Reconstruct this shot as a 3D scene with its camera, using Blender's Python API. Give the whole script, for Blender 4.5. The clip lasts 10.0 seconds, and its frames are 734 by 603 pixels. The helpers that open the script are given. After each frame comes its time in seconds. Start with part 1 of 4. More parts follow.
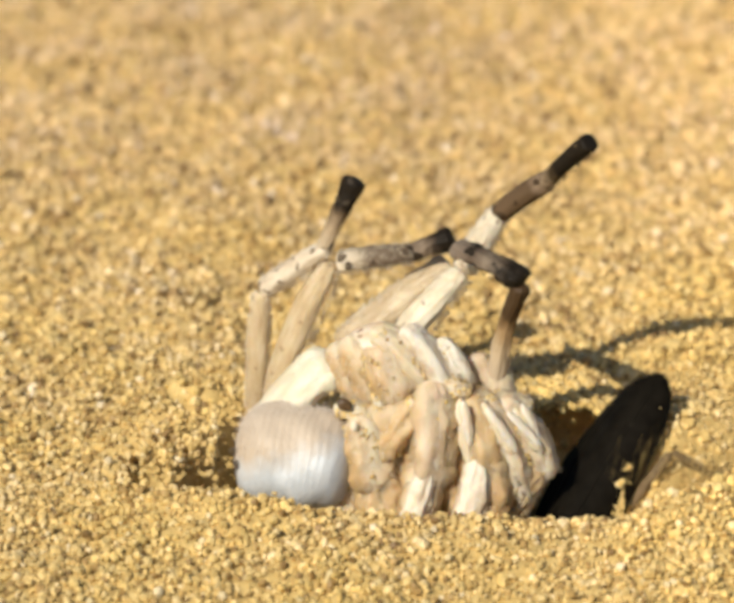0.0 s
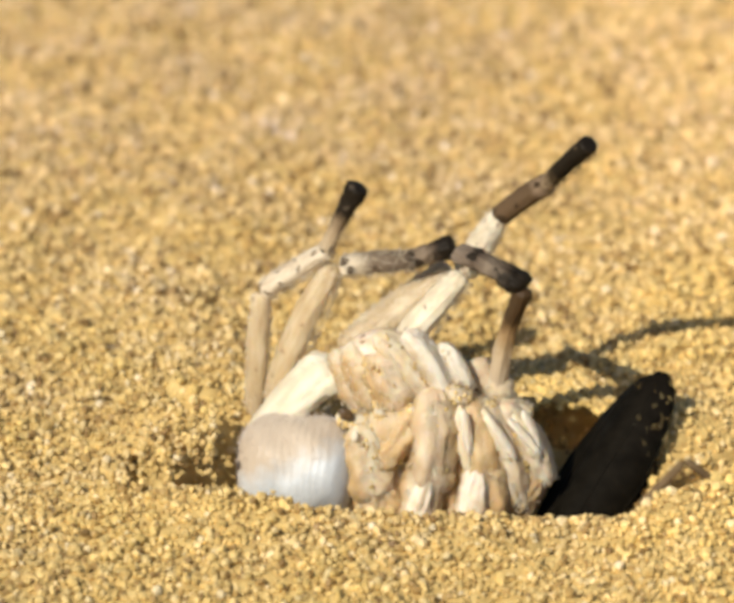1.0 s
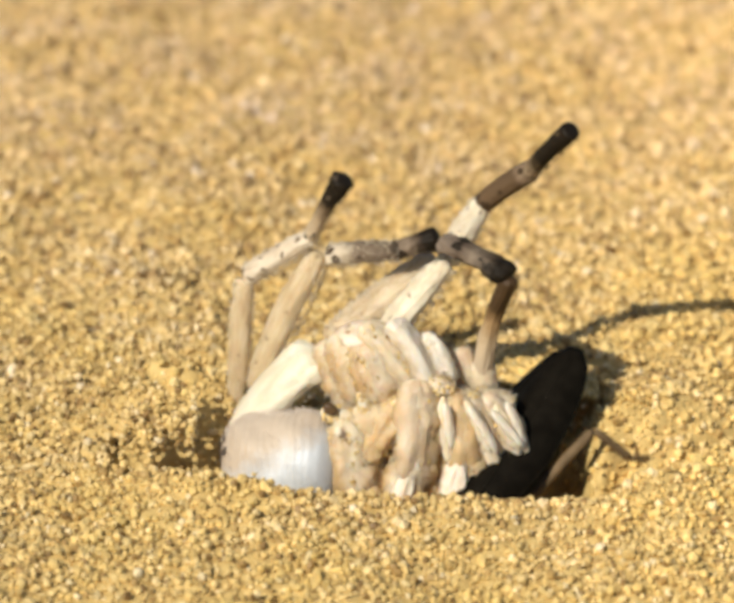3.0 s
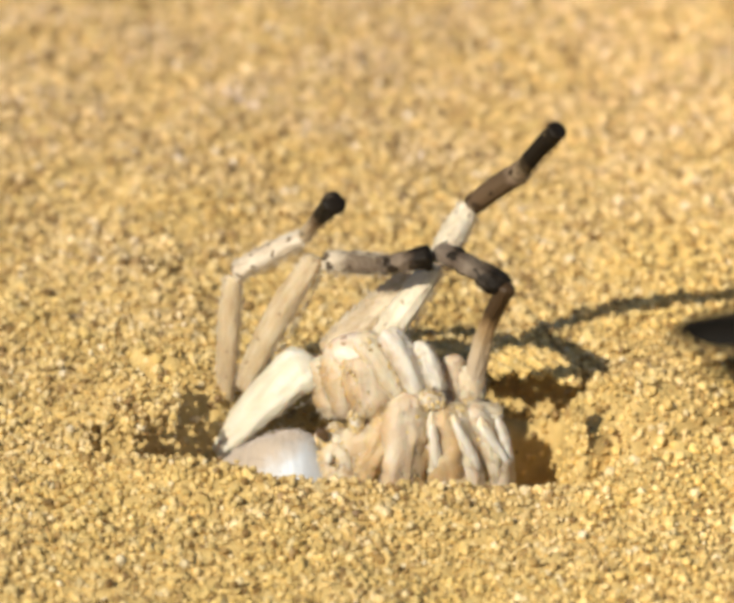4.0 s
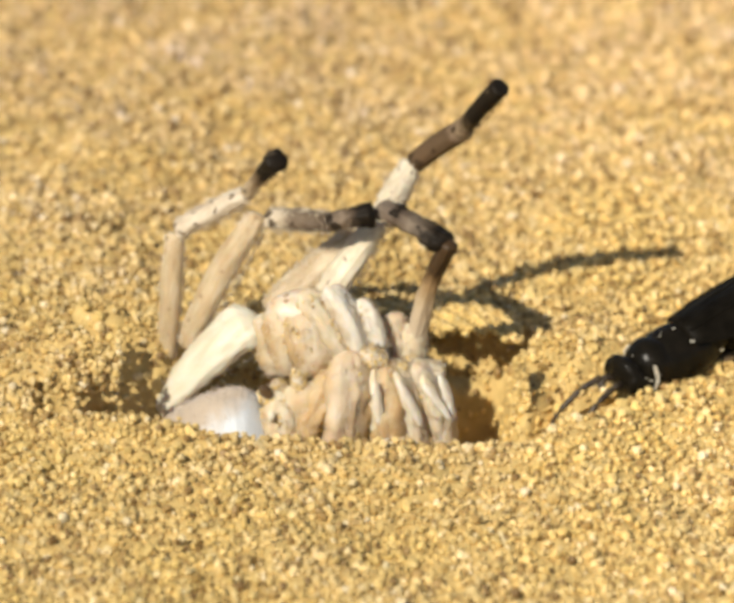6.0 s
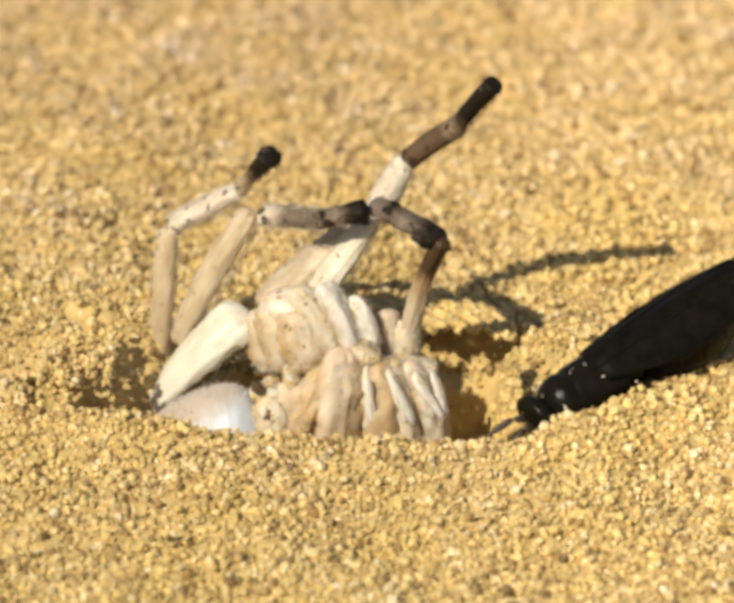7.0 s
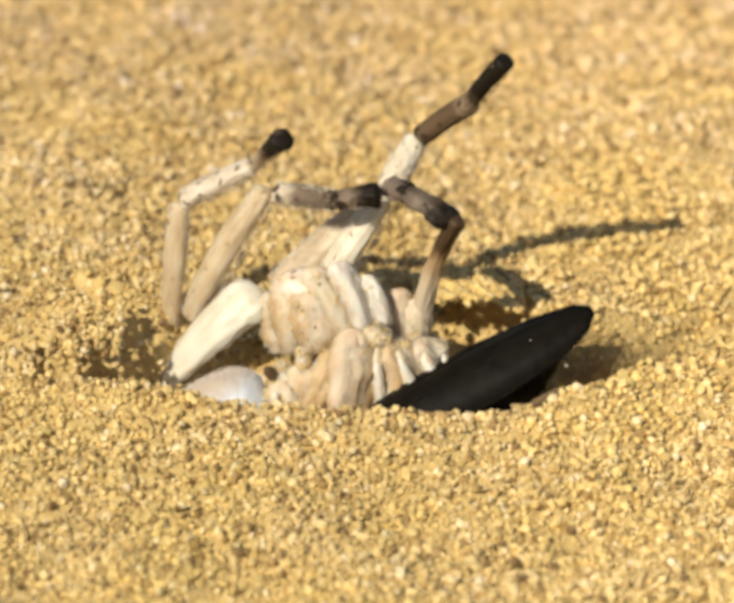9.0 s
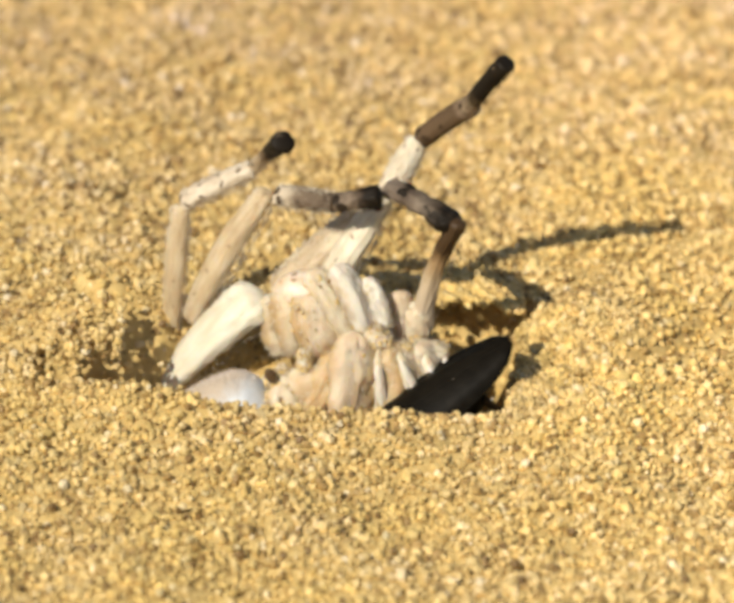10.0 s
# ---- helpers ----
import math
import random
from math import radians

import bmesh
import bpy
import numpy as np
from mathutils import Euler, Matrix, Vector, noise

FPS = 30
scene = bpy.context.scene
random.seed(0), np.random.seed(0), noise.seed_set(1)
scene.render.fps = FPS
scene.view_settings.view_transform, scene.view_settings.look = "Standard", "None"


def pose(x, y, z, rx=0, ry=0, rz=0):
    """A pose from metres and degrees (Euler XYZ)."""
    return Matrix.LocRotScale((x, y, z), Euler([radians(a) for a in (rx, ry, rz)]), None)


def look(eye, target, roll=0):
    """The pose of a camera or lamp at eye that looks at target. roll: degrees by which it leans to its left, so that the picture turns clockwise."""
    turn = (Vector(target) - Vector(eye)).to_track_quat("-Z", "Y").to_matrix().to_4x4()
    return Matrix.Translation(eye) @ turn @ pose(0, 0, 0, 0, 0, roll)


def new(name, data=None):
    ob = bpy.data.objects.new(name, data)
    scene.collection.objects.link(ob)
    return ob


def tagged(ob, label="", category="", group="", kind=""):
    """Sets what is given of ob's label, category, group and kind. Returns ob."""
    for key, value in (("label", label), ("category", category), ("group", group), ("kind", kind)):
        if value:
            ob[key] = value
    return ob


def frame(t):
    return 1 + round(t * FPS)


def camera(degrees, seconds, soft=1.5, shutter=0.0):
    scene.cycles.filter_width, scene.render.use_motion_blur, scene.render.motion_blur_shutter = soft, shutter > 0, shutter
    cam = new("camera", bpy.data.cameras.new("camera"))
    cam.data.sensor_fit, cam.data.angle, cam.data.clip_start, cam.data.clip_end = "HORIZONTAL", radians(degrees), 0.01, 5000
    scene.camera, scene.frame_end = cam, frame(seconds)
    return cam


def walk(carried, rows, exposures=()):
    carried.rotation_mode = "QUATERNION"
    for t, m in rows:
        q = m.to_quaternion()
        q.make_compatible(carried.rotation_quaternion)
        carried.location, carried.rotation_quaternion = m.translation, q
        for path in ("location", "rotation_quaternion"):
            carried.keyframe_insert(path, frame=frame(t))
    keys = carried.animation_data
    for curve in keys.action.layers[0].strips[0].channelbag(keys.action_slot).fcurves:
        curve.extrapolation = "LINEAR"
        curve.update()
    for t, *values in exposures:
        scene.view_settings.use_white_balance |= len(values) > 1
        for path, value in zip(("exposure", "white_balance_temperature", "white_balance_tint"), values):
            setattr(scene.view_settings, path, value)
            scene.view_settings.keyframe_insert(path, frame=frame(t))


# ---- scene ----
# The camera stands on a tripod half an arm's length from the spider and pans a little; all small lengths below are in millimetres.
cam = camera(9.0, 10.0, soft=4.4, shutter=0.5)
cam.data.dof.use_dof, cam.data.dof.focus_distance, cam.data.dof.aperture_fstop = True, 0.398, 44
EYE = (0.0, -0.3625, 0.1690)
STEP = 0.00575


def aim(right, down, lean):
    return pose(*EYE, 67.5 + down * STEP, 0, right * STEP / 0.924) @ pose(0, 0, 0, 0, 0, lean)


walk(cam, [(t, aim(r, d, l)) for t, r, d, l in (
    (0.0, 0.0, 0.0, 0.00),
    (0.5, -0.3, -3.9, -0.04),
    (1.0, -3.3, -3.1, -0.01),
    (1.5, -6.9, -7.8, 0.06),
    (2.0, -12.3, -16.1, 0.04),
    (2.5, -27.1, -27.4, -0.00),
    (4.0, -81.6, -68.2, 0.16),
    (4.5, -99.8, -78.7, 0.17),
    (5.0, -114.6, -95.8, 0.15),
    (5.5, -164.7, -133.0, 0.30),
    (6.0, -205.3, -158.8, 0.46),
    (7.5, -217.4, -172.4, 0.82),
    (8.0, -201.8, -208.8, 0.76),
    (8.5, -200.2, -221.8, 0.92),
    (9.0, -202.7, -226.7, 0.94),
    (9.5, -204.0, -222.4, 0.90),
    (10.0, -201.2, -222.9, 0.96))], exposures=[(0.0, 0.0), (10.0, 0.0)])

# ---- light ----
world = bpy.data.worlds.new("sky")
scene.world = world
world.use_nodes = True
sky = world.node_tree.nodes.new("ShaderNodeTexSky")
sky.sky_type, sky.sun_disc = "NISHITA", False
sky.sun_elevation, sky.sun_rotation = radians(39), radians(214)
background = world.node_tree.nodes["Background"]
background.inputs["Strength"].default_value = 0.07
world.node_tree.links.new(sky.outputs[0], background.inputs["Color"])
sun = new("sun", bpy.data.lights.new("sun", "SUN"))
sun.data.energy, sun.data.angle, sun.data.color = 4.5, radians(0.5), (1.0, 0.92, 0.78)
sun.matrix_world = look((-0.68, -1.0, 1.0), (0, 0, 0))


# ---- materials ----
def material(name, colours, scale=900, rough=0.6, bump=0.3, bump_scale=6000, spots=None, sheen=0.0, skin=0.0, coat=0.0, streak=1.0, clear=1.0):
    """A mottled surface: colours from dark to light by noise, with darker spots and fine relief. scale: turns of noise a metre."""
    m = bpy.data.materials.new(name)
    m.use_nodes = True
    tree = m.node_tree
    node, link = tree.nodes.new, tree.links.new
    shader = tree.nodes["Principled BSDF"]
    place = node("ShaderNodeTexCoord")
    grain = node("ShaderNodeTexNoise")
    grain.inputs["Scale"].default_value, grain.inputs["Detail"].default_value = scale, 6
    stretch = node("ShaderNodeMapping")
    stretch.inputs["Scale"].default_value = (streak, 1, 1)
    link(place.outputs["Object"], stretch.inputs["Vector"])
    link(stretch.outputs["Vector"], grain.inputs["Vector"])
    ramp = node("ShaderNodeValToRGB")
    ramp.color_ramp.elements[0].position, ramp.color_ramp.elements[1].position = 0.3, 0.7
    ramp.color_ramp.elements[0].color, ramp.color_ramp.elements[1].color = (*colours[0], 1), (*colours[-1], 1)
    for i, c in enumerate(colours[1:-1]):
        ramp.color_ramp.elements.new(0.3 + 0.4 * (i + 1) / (len(colours) - 1)).color = (*c, 1)
    link(grain.outputs["Fac"], ramp.inputs["Fac"])
    colour = ramp.outputs["Color"]
    if spots:
        dots, edge, mix = node("ShaderNodeTexVoronoi"), node("ShaderNodeValToRGB"), node("ShaderNodeMix")
        dots.inputs["Scale"].default_value = spots[1]
        warp, shift = node("ShaderNodeTexNoise"), node("ShaderNodeVectorMath")
        warp.inputs["Scale"].default_value, shift.operation = spots[1] * 2.2, "MULTIPLY_ADD"
        link(place.outputs["Object"], warp.inputs["Vector"])
        link(warp.outputs["Color"], shift.inputs[0])
        shift.inputs[1].default_value = (0.0011, 0.0011, 0.0011)
        link(place.outputs["Object"], shift.inputs[2])
        link(shift.outputs[0], dots.inputs["Vector"])
        edge.color_ramp.elements[0].position, edge.color_ramp.elements[1].position = spots[2], spots[2] + 0.08
        edge.color_ramp.elements[0].color, edge.color_ramp.elements[1].color = (1, 1, 1, 1), (0, 0, 0, 1)
        link(dots.outputs["Distance"], edge.inputs["Fac"])
        mix.data_type = "RGBA"
        link(edge.outputs["Color"], mix.inputs["Factor"])
        link(colour, mix.inputs[6])
        mix.inputs[7].default_value = (*spots[0], 1)
        colour = mix.outputs[2]
    link(colour, shader.inputs["Base Color"])
    fine, relief = node("ShaderNodeTexNoise"), node("ShaderNodeBump")
    fine.inputs["Scale"].default_value, fine.inputs["Detail"].default_value = bump_scale, 4
    link(place.outputs["Object"], fine.inputs["Vector"])
    link(fine.outputs["Fac"], relief.inputs["Height"])
    relief.inputs["Strength"].default_value, relief.inputs["Distance"].default_value = bump, 0.0002
    link(relief.outputs["Normal"], shader.inputs["Normal"])
    shader.inputs["Roughness"].default_value = rough
    shader.inputs["Alpha"].default_value = clear
    shader.inputs["Sheen Weight"].default_value = sheen
    shader.inputs["Coat Weight"].default_value = coat
    if skin:
        shader.inputs["Subsurface Weight"].default_value = skin
        shader.inputs["Subsurface Radius"].default_value = (1.0, 0.6, 0.3)
        shader.inputs["Subsurface Scale"].default_value = 0.0012
    return m


def banded(name, stops, **more):
    """A limb's surface whose colour changes from its joint outwards: stops of (millimetres, colour)."""
    m = material(name, [stops[0][1], stops[0][1]], **more)
    tree = m.node_tree
    node, link = tree.nodes.new, tree.links.new
    place, axis, turn, ramp, noisy, mix = node("ShaderNodeTexCoord"), node("ShaderNodeSeparateXYZ"), node("ShaderNodeMath"), node("ShaderNodeValToRGB"), node("ShaderNodeTexNoise"), node("ShaderNodeMath")
    link(place.outputs["Object"], axis.inputs[0])
    noisy.inputs["Scale"].default_value = 1500
    link(place.outputs["Object"], noisy.inputs["Vector"])
    turn.operation, mix.operation = "MULTIPLY", "MULTIPLY_ADD"
    link(axis.outputs[0], turn.inputs[0])
    turn.inputs[1].default_value = 100.0
    link(noisy.outputs["Fac"], mix.inputs[0])
    mix.inputs[1].default_value = 0.14
    link(turn.outputs[0], mix.inputs[2])
    link(mix.outputs[0], ramp.inputs["Fac"])
    tree.nodes["Principled BSDF"].inputs["Specular IOR Level"].default_value = 0.2
    for i, (x, c) in enumerate(stops):
        at = min(max(x / 10 + 0.07, 0), 1)
        e = ramp.color_ramp.elements[i] if i < 2 else ramp.color_ramp.elements.new(at)
        e.position, e.color = at, (*c, 1)
    old = [l for l in tree.links if l.to_socket == tree.nodes["Principled BSDF"].inputs["Base Color"]][0]
    first = [l for l in tree.links if l.to_node.type == "MIX" and l.to_socket == l.to_node.inputs[6]]
    if first:
        link(ramp.outputs["Color"], first[0].to_socket)
    else:
        link(ramp.outputs["Color"], old.to_socket)
    return m


def sand_material(name, island):
    m = material(name, [(0.48, 0.33, 0.115), (0.62, 0.44, 0.16), (0.7, 0.52, 0.21)], scale=700, rough=0.75, bump=0.6, bump_scale=3500)
    if island:
        tree = m.node_tree
        geo, ramp = tree.nodes.new("ShaderNodeNewGeometry"), tree.nodes.new("ShaderNodeValToRGB")
        tree.links.new(geo.outputs["Random Per Island"], ramp.inputs["Fac"])
        e = ramp.color_ramp.elements
        e[0].position, e[0].color = 0.0, (0.2, 0.115, 0.035, 1)
        e[1].position, e[1].color = 1.0, (0.82, 0.69, 0.42, 1)
        for at, c in ((0.13, (0.44, 0.285, 0.095)), (0.32, (0.68, 0.49, 0.175)), (0.8, (0.74, 0.55, 0.22)), (0.96, (0.78, 0.61, 0.3))):
            e.new(at).color = (*c, 1)
        tree.links.new(ramp.outputs["Color"], tree.nodes["Principled BSDF"].inputs["Base Color"])
        place, patch, span, tint = tree.nodes.new("ShaderNodeTexCoord"), tree.nodes.new("ShaderNodeTexNoise"), tree.nodes.new("ShaderNodeValToRGB"), tree.nodes.new("ShaderNodeMix")
        patch.inputs["Scale"].default_value, patch.inputs["Detail"].default_value = 75, 3
        tree.links.new(place.outputs["Object"], patch.inputs["Vector"])
        tree.links.new(patch.outputs["Fac"], span.inputs["Fac"])
        span.color_ramp.elements[0].position, span.color_ramp.elements[0].color = 0.38, (1.0, 0.98, 0.88, 1)
        span.color_ramp.elements[1].position, span.color_ramp.elements[1].color = 0.64, (0.98, 0.99, 1.14, 1)
        fleck, depth, dotted = tree.nodes.new("ShaderNodeTexNoise"), tree.nodes.new("ShaderNodeMapRange"), tree.nodes.new("ShaderNodeMix")
        fleck.inputs["Scale"].default_value, fleck.inputs["Detail"].default_value = 620, 2
        tree.links.new(place.outputs["Object"], fleck.inputs["Vector"])
        tree.links.new(fleck.outputs["Fac"], depth.inputs["Value"])
        depth.inputs["From Min"].default_value, depth.inputs["From Max"].default_value = 0.34, 0.66
        depth.inputs["To Min"].default_value, depth.inputs["To Max"].default_value = 0.74, 1.16
        dotted.data_type, dotted.blend_type = "RGBA", "MULTIPLY"
        dotted.inputs["Factor"].default_value = 1.0
        tree.links.new(ramp.outputs["Color"], dotted.inputs[6])
        tree.links.new(depth.outputs["Result"], dotted.inputs[7])
        tint.data_type, tint.blend_type = "RGBA", "MULTIPLY"
        tint.inputs["Factor"].default_value = 1.0
        tree.links.new(dotted.outputs[2], tint.inputs[6])
        tree.links.new(span.outputs["Color"], tint.inputs[7])
        # Brightness rising to the right is put into the grain colour.
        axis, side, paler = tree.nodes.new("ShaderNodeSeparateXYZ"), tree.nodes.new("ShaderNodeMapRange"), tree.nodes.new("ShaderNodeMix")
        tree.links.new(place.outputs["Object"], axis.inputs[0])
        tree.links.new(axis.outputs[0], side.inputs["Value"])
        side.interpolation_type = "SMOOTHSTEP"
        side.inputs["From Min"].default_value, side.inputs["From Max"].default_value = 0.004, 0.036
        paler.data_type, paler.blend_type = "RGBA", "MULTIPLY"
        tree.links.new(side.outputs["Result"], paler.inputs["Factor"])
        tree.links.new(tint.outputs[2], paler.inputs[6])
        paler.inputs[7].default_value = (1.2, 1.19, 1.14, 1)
        # Far grains turn paler and bluer: a haze put into the colour.
        away, far_haze = tree.nodes.new("ShaderNodeMapRange"), tree.nodes.new("ShaderNodeMix")
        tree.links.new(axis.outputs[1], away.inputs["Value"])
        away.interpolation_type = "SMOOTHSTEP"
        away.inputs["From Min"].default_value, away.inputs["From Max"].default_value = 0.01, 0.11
        far_haze.data_type, far_haze.blend_type = "RGBA", "MULTIPLY"
        tree.links.new(away.outputs["Result"], far_haze.inputs["Factor"])
        tree.links.new(paler.outputs[2], far_haze.inputs[6])
        far_haze.inputs[7].default_value = (1.04, 1.02, 1.25, 1)
        tree.links.new(far_haze.outputs[2], tree.nodes["Principled BSDF"].inputs["Base Color"])
        tree.nodes["Principled BSDF"].inputs["Roughness"].default_value = 0.5
    return m


amber_to_black = banded("amber_to_black", [(0, (0.62, 0.52, 0.4)), (5.4, (0.56, 0.44, 0.29)), (7.4, (0.36, 0.24, 0.12)), (8.6, (0.15, 0.09, 0.04)), (9.2, (0.06, 0.035, 0.016))], rough=0.45)
sand = sand_material("sand", False)
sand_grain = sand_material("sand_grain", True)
far_pale = material("far_pale", [(0.5, 0.36, 0.2), (0.65, 0.51, 0.32), (0.75, 0.63, 0.45)], scale=1300, streak=0.2, spots=((0.3, 0.2, 0.11), 700, 0.1), skin=0.2, clear=0.72)
pale = material("pale", [(0.52, 0.37, 0.21), (0.69, 0.565, 0.385), (0.81, 0.72, 0.56)], scale=480, streak=0.4, rough=0.55, skin=0.4, bump=0.6, bump_scale=2200)
pale_femur = material("pale_femur", [(0.420, 0.310, 0.180), (0.560, 0.450, 0.297), (0.680, 0.590, 0.423)], scale=1300, streak=0.2, spots=((0.34, 0.25, 0.16), 700, 0.1), skin=0.2)
white = material("white", [(0.56, 0.44, 0.30), (0.78, 0.69, 0.56), (0.85, 0.79, 0.68)], scale=520, streak=0.4, rough=0.55, skin=0.3, bump=0.6, bump_scale=2200)
white_spotted = material("white_spotted", [(0.560, 0.461, 0.315), (0.720, 0.637, 0.477), (0.800, 0.735, 0.576)], scale=1300, streak=0.3, spots=((0.36, 0.28, 0.2), 700, 0.13), skin=0.15)
cream = material("cream", [(0.58, 0.51, 0.36), (0.71, 0.65, 0.5), (0.76, 0.72, 0.59)], scale=600, streak=0.3, skin=0.2, bump=0.4, bump_scale=3500)
amber = material("amber", [(0.24, 0.16, 0.09), (0.42, 0.31, 0.2), (0.56, 0.45, 0.32)], scale=1300, rough=0.45, skin=0.3)
amber_pale = material("amber_pale", [(0.440, 0.265, 0.109), (0.600, 0.415, 0.218), (0.740, 0.586, 0.370)], scale=420, streak=0.5, rough=0.55, skin=0.5, bump=0.6, bump_scale=2200)
rose = material("rose", [(0.48, 0.325, 0.19), (0.65, 0.505, 0.345), (0.79, 0.68, 0.52)], scale=420, streak=0.4, rough=0.55, skin=0.45, bump=0.6, bump_scale=2200)
spotted = material("spotted", [(0.36, 0.27, 0.18), (0.58, 0.48, 0.35), (0.7, 0.62, 0.49)], scale=900, streak=0.4, spots=((0.16, 0.11, 0.07), 800, 0.2))
BLACK = (0.012, 0.008, 0.004)
spotted_grey = banded("spotted_grey", [(0, (0.7, 0.61, 0.47)), (1.8, (0.5, 0.42, 0.31)), (3.0, (0.17, 0.125, 0.085)), (6.5, (0.1, 0.07, 0.045))], spots=((0.08, 0.055, 0.035), 600, 0.22), scale=1500)
grey_to_black = banded("grey_to_black", [(0, (0.12, 0.085, 0.055)), (1.6, (0.22, 0.165, 0.115)), (2.6, (0.06, 0.04, 0.025)), (3.2, BLACK)], spots=((0.03, 0.02, 0.012), 700, 0.3))
pale_to_black = banded("pale_to_black", [(0, (0.52, 0.42, 0.29)), (2.4, (0.36, 0.27, 0.17)), (3.9, (0.12, 0.08, 0.045)), (4.7, BLACK)], spots=((0.06, 0.045, 0.03), 700, 0.2))
grey_black = banded("grey_black", [(0, BLACK), (1.3, BLACK), (2.2, (0.07, 0.05, 0.032)), (3.6, (0.2, 0.155, 0.11)), (5.0, (0.1, 0.07, 0.048)), (7, (0.2, 0.155, 0.115))], spots=((0.02, 0.014, 0.008), 650, 0.33))
brown = banded("brown", [(0, (0.05, 0.032, 0.016)), (0.8, (0.12, 0.075, 0.04)), (5, (0.1, 0.063, 0.033)), (6, (0.2, 0.14, 0.09))], rough=0.6, spots=((0.05, 0.03, 0.015), 600, 0.2))
black = banded("black", [(0, (0.1, 0.07, 0.04)), (0.8, (0.26, 0.19, 0.12)), (1.8, (0.06, 0.04, 0.02)), (2.6, BLACK)], spots=((0.14, 0.1, 0.06), 600, 0.12))
downy = material("downy", [(0.46, 0.49, 0.51), (0.58, 0.615, 0.64), (0.66, 0.695, 0.72)], scale=350, rough=0.55, sheen=0.2, bump=0.3, bump_scale=3000)
def top_tint(m, low, high, colour):
    """Mixes a colour in above a height on the thing, in metres, with an uneven edge."""
    tree = m.node_tree
    node, link = tree.nodes.new, tree.links.new
    shader = tree.nodes["Principled BSDF"]
    base = [l for l in tree.links if l.to_socket == shader.inputs["Base Color"]][0].from_socket
    place, axis, span, mix, ragged, add = node("ShaderNodeTexCoord"), node("ShaderNodeSeparateXYZ"), node("ShaderNodeMapRange"), node("ShaderNodeMix"), node("ShaderNodeTexNoise"), node("ShaderNodeMath")
    link(place.outputs["Object"], axis.inputs[0])
    ragged.inputs["Scale"].default_value = 900
    link(place.outputs["Object"], ragged.inputs["Vector"])
    add.operation = "MULTIPLY_ADD"
    link(ragged.outputs["Fac"], add.inputs[0])
    add.inputs[1].default_value = 0.0025
    tilt = node("ShaderNodeMath")
    tilt.operation, tilt.inputs[1].default_value = "MULTIPLY_ADD", -0.35
    link(axis.outputs[0], tilt.inputs[0])
    link(axis.outputs[2], tilt.inputs[2])
    link(tilt.outputs[0], add.inputs[2])
    link(add.outputs[0], span.inputs["Value"])
    span.inputs["From Min"].default_value, span.inputs["From Max"].default_value = low, high
    mix.data_type = "RGBA"
    link(span.outputs["Result"], mix.inputs["Factor"])
    link(base, mix.inputs[6])
    mix.inputs[7].default_value = (*colour, 1)
    link(mix.outputs[2], shader.inputs["Base Color"])


def painted_creases(m, low, high, colour):
    """Amber along both sides of a limb: the creases' glow-through and shade, put into the colour."""
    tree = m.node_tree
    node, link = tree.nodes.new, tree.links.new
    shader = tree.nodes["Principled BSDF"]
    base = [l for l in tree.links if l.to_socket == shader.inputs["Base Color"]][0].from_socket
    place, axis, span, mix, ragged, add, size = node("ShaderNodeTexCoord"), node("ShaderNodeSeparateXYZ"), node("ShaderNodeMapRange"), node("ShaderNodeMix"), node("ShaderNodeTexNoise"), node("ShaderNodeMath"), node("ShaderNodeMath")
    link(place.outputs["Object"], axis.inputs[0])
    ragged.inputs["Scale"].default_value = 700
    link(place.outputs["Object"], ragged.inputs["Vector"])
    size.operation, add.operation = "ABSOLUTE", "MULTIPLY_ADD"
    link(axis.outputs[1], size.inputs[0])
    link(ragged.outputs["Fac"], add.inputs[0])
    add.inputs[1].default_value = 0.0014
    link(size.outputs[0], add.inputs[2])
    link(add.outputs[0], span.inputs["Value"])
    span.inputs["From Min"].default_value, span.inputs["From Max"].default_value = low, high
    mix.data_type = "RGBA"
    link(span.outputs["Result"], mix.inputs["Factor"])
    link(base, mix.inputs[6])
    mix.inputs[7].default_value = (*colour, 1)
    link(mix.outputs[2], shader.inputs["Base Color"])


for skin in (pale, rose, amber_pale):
    painted_creases(skin, 0.0015, 0.0027, (0.5, 0.34, 0.17))
painted_creases(white, 0.0015, 0.0024, (0.46, 0.32, 0.18))
top_tint(downy, 0.0018, 0.0042, (0.52, 0.43, 0.33))
fringe = material("fringe", [(0.5, 0.42, 0.35), (0.7, 0.63, 0.56)], scale=1200, rough=0.8)
shell = material("shell", [(0.58, 0.4, 0.22), (0.75, 0.61, 0.46), (0.86, 0.79, 0.68)], scale=600, streak=0.3, rough=0.4, spots=((0.38, 0.25, 0.15), 600, 0.14), skin=0.35)
dark_eye = material("dark_eye", [(0.05, 0.028, 0.012), (0.12, 0.07, 0.03)], rough=0.3, bump=0.05)
bead = material("bead", [(0.7, 0.6, 0.42), (0.84, 0.78, 0.64)], rough=0.4)
hair = material("hair", [(0.6, 0.5, 0.36), (0.78, 0.7, 0.56)], rough=0.5)
chitin = material("chitin", [(0.007, 0.006, 0.004), (0.014, 0.011, 0.007)], rough=0.2, bump=0.25, bump_scale=4000)
chitin.node_tree.nodes["Principled BSDF"].inputs["Specular IOR Level"].default_value = 0.1
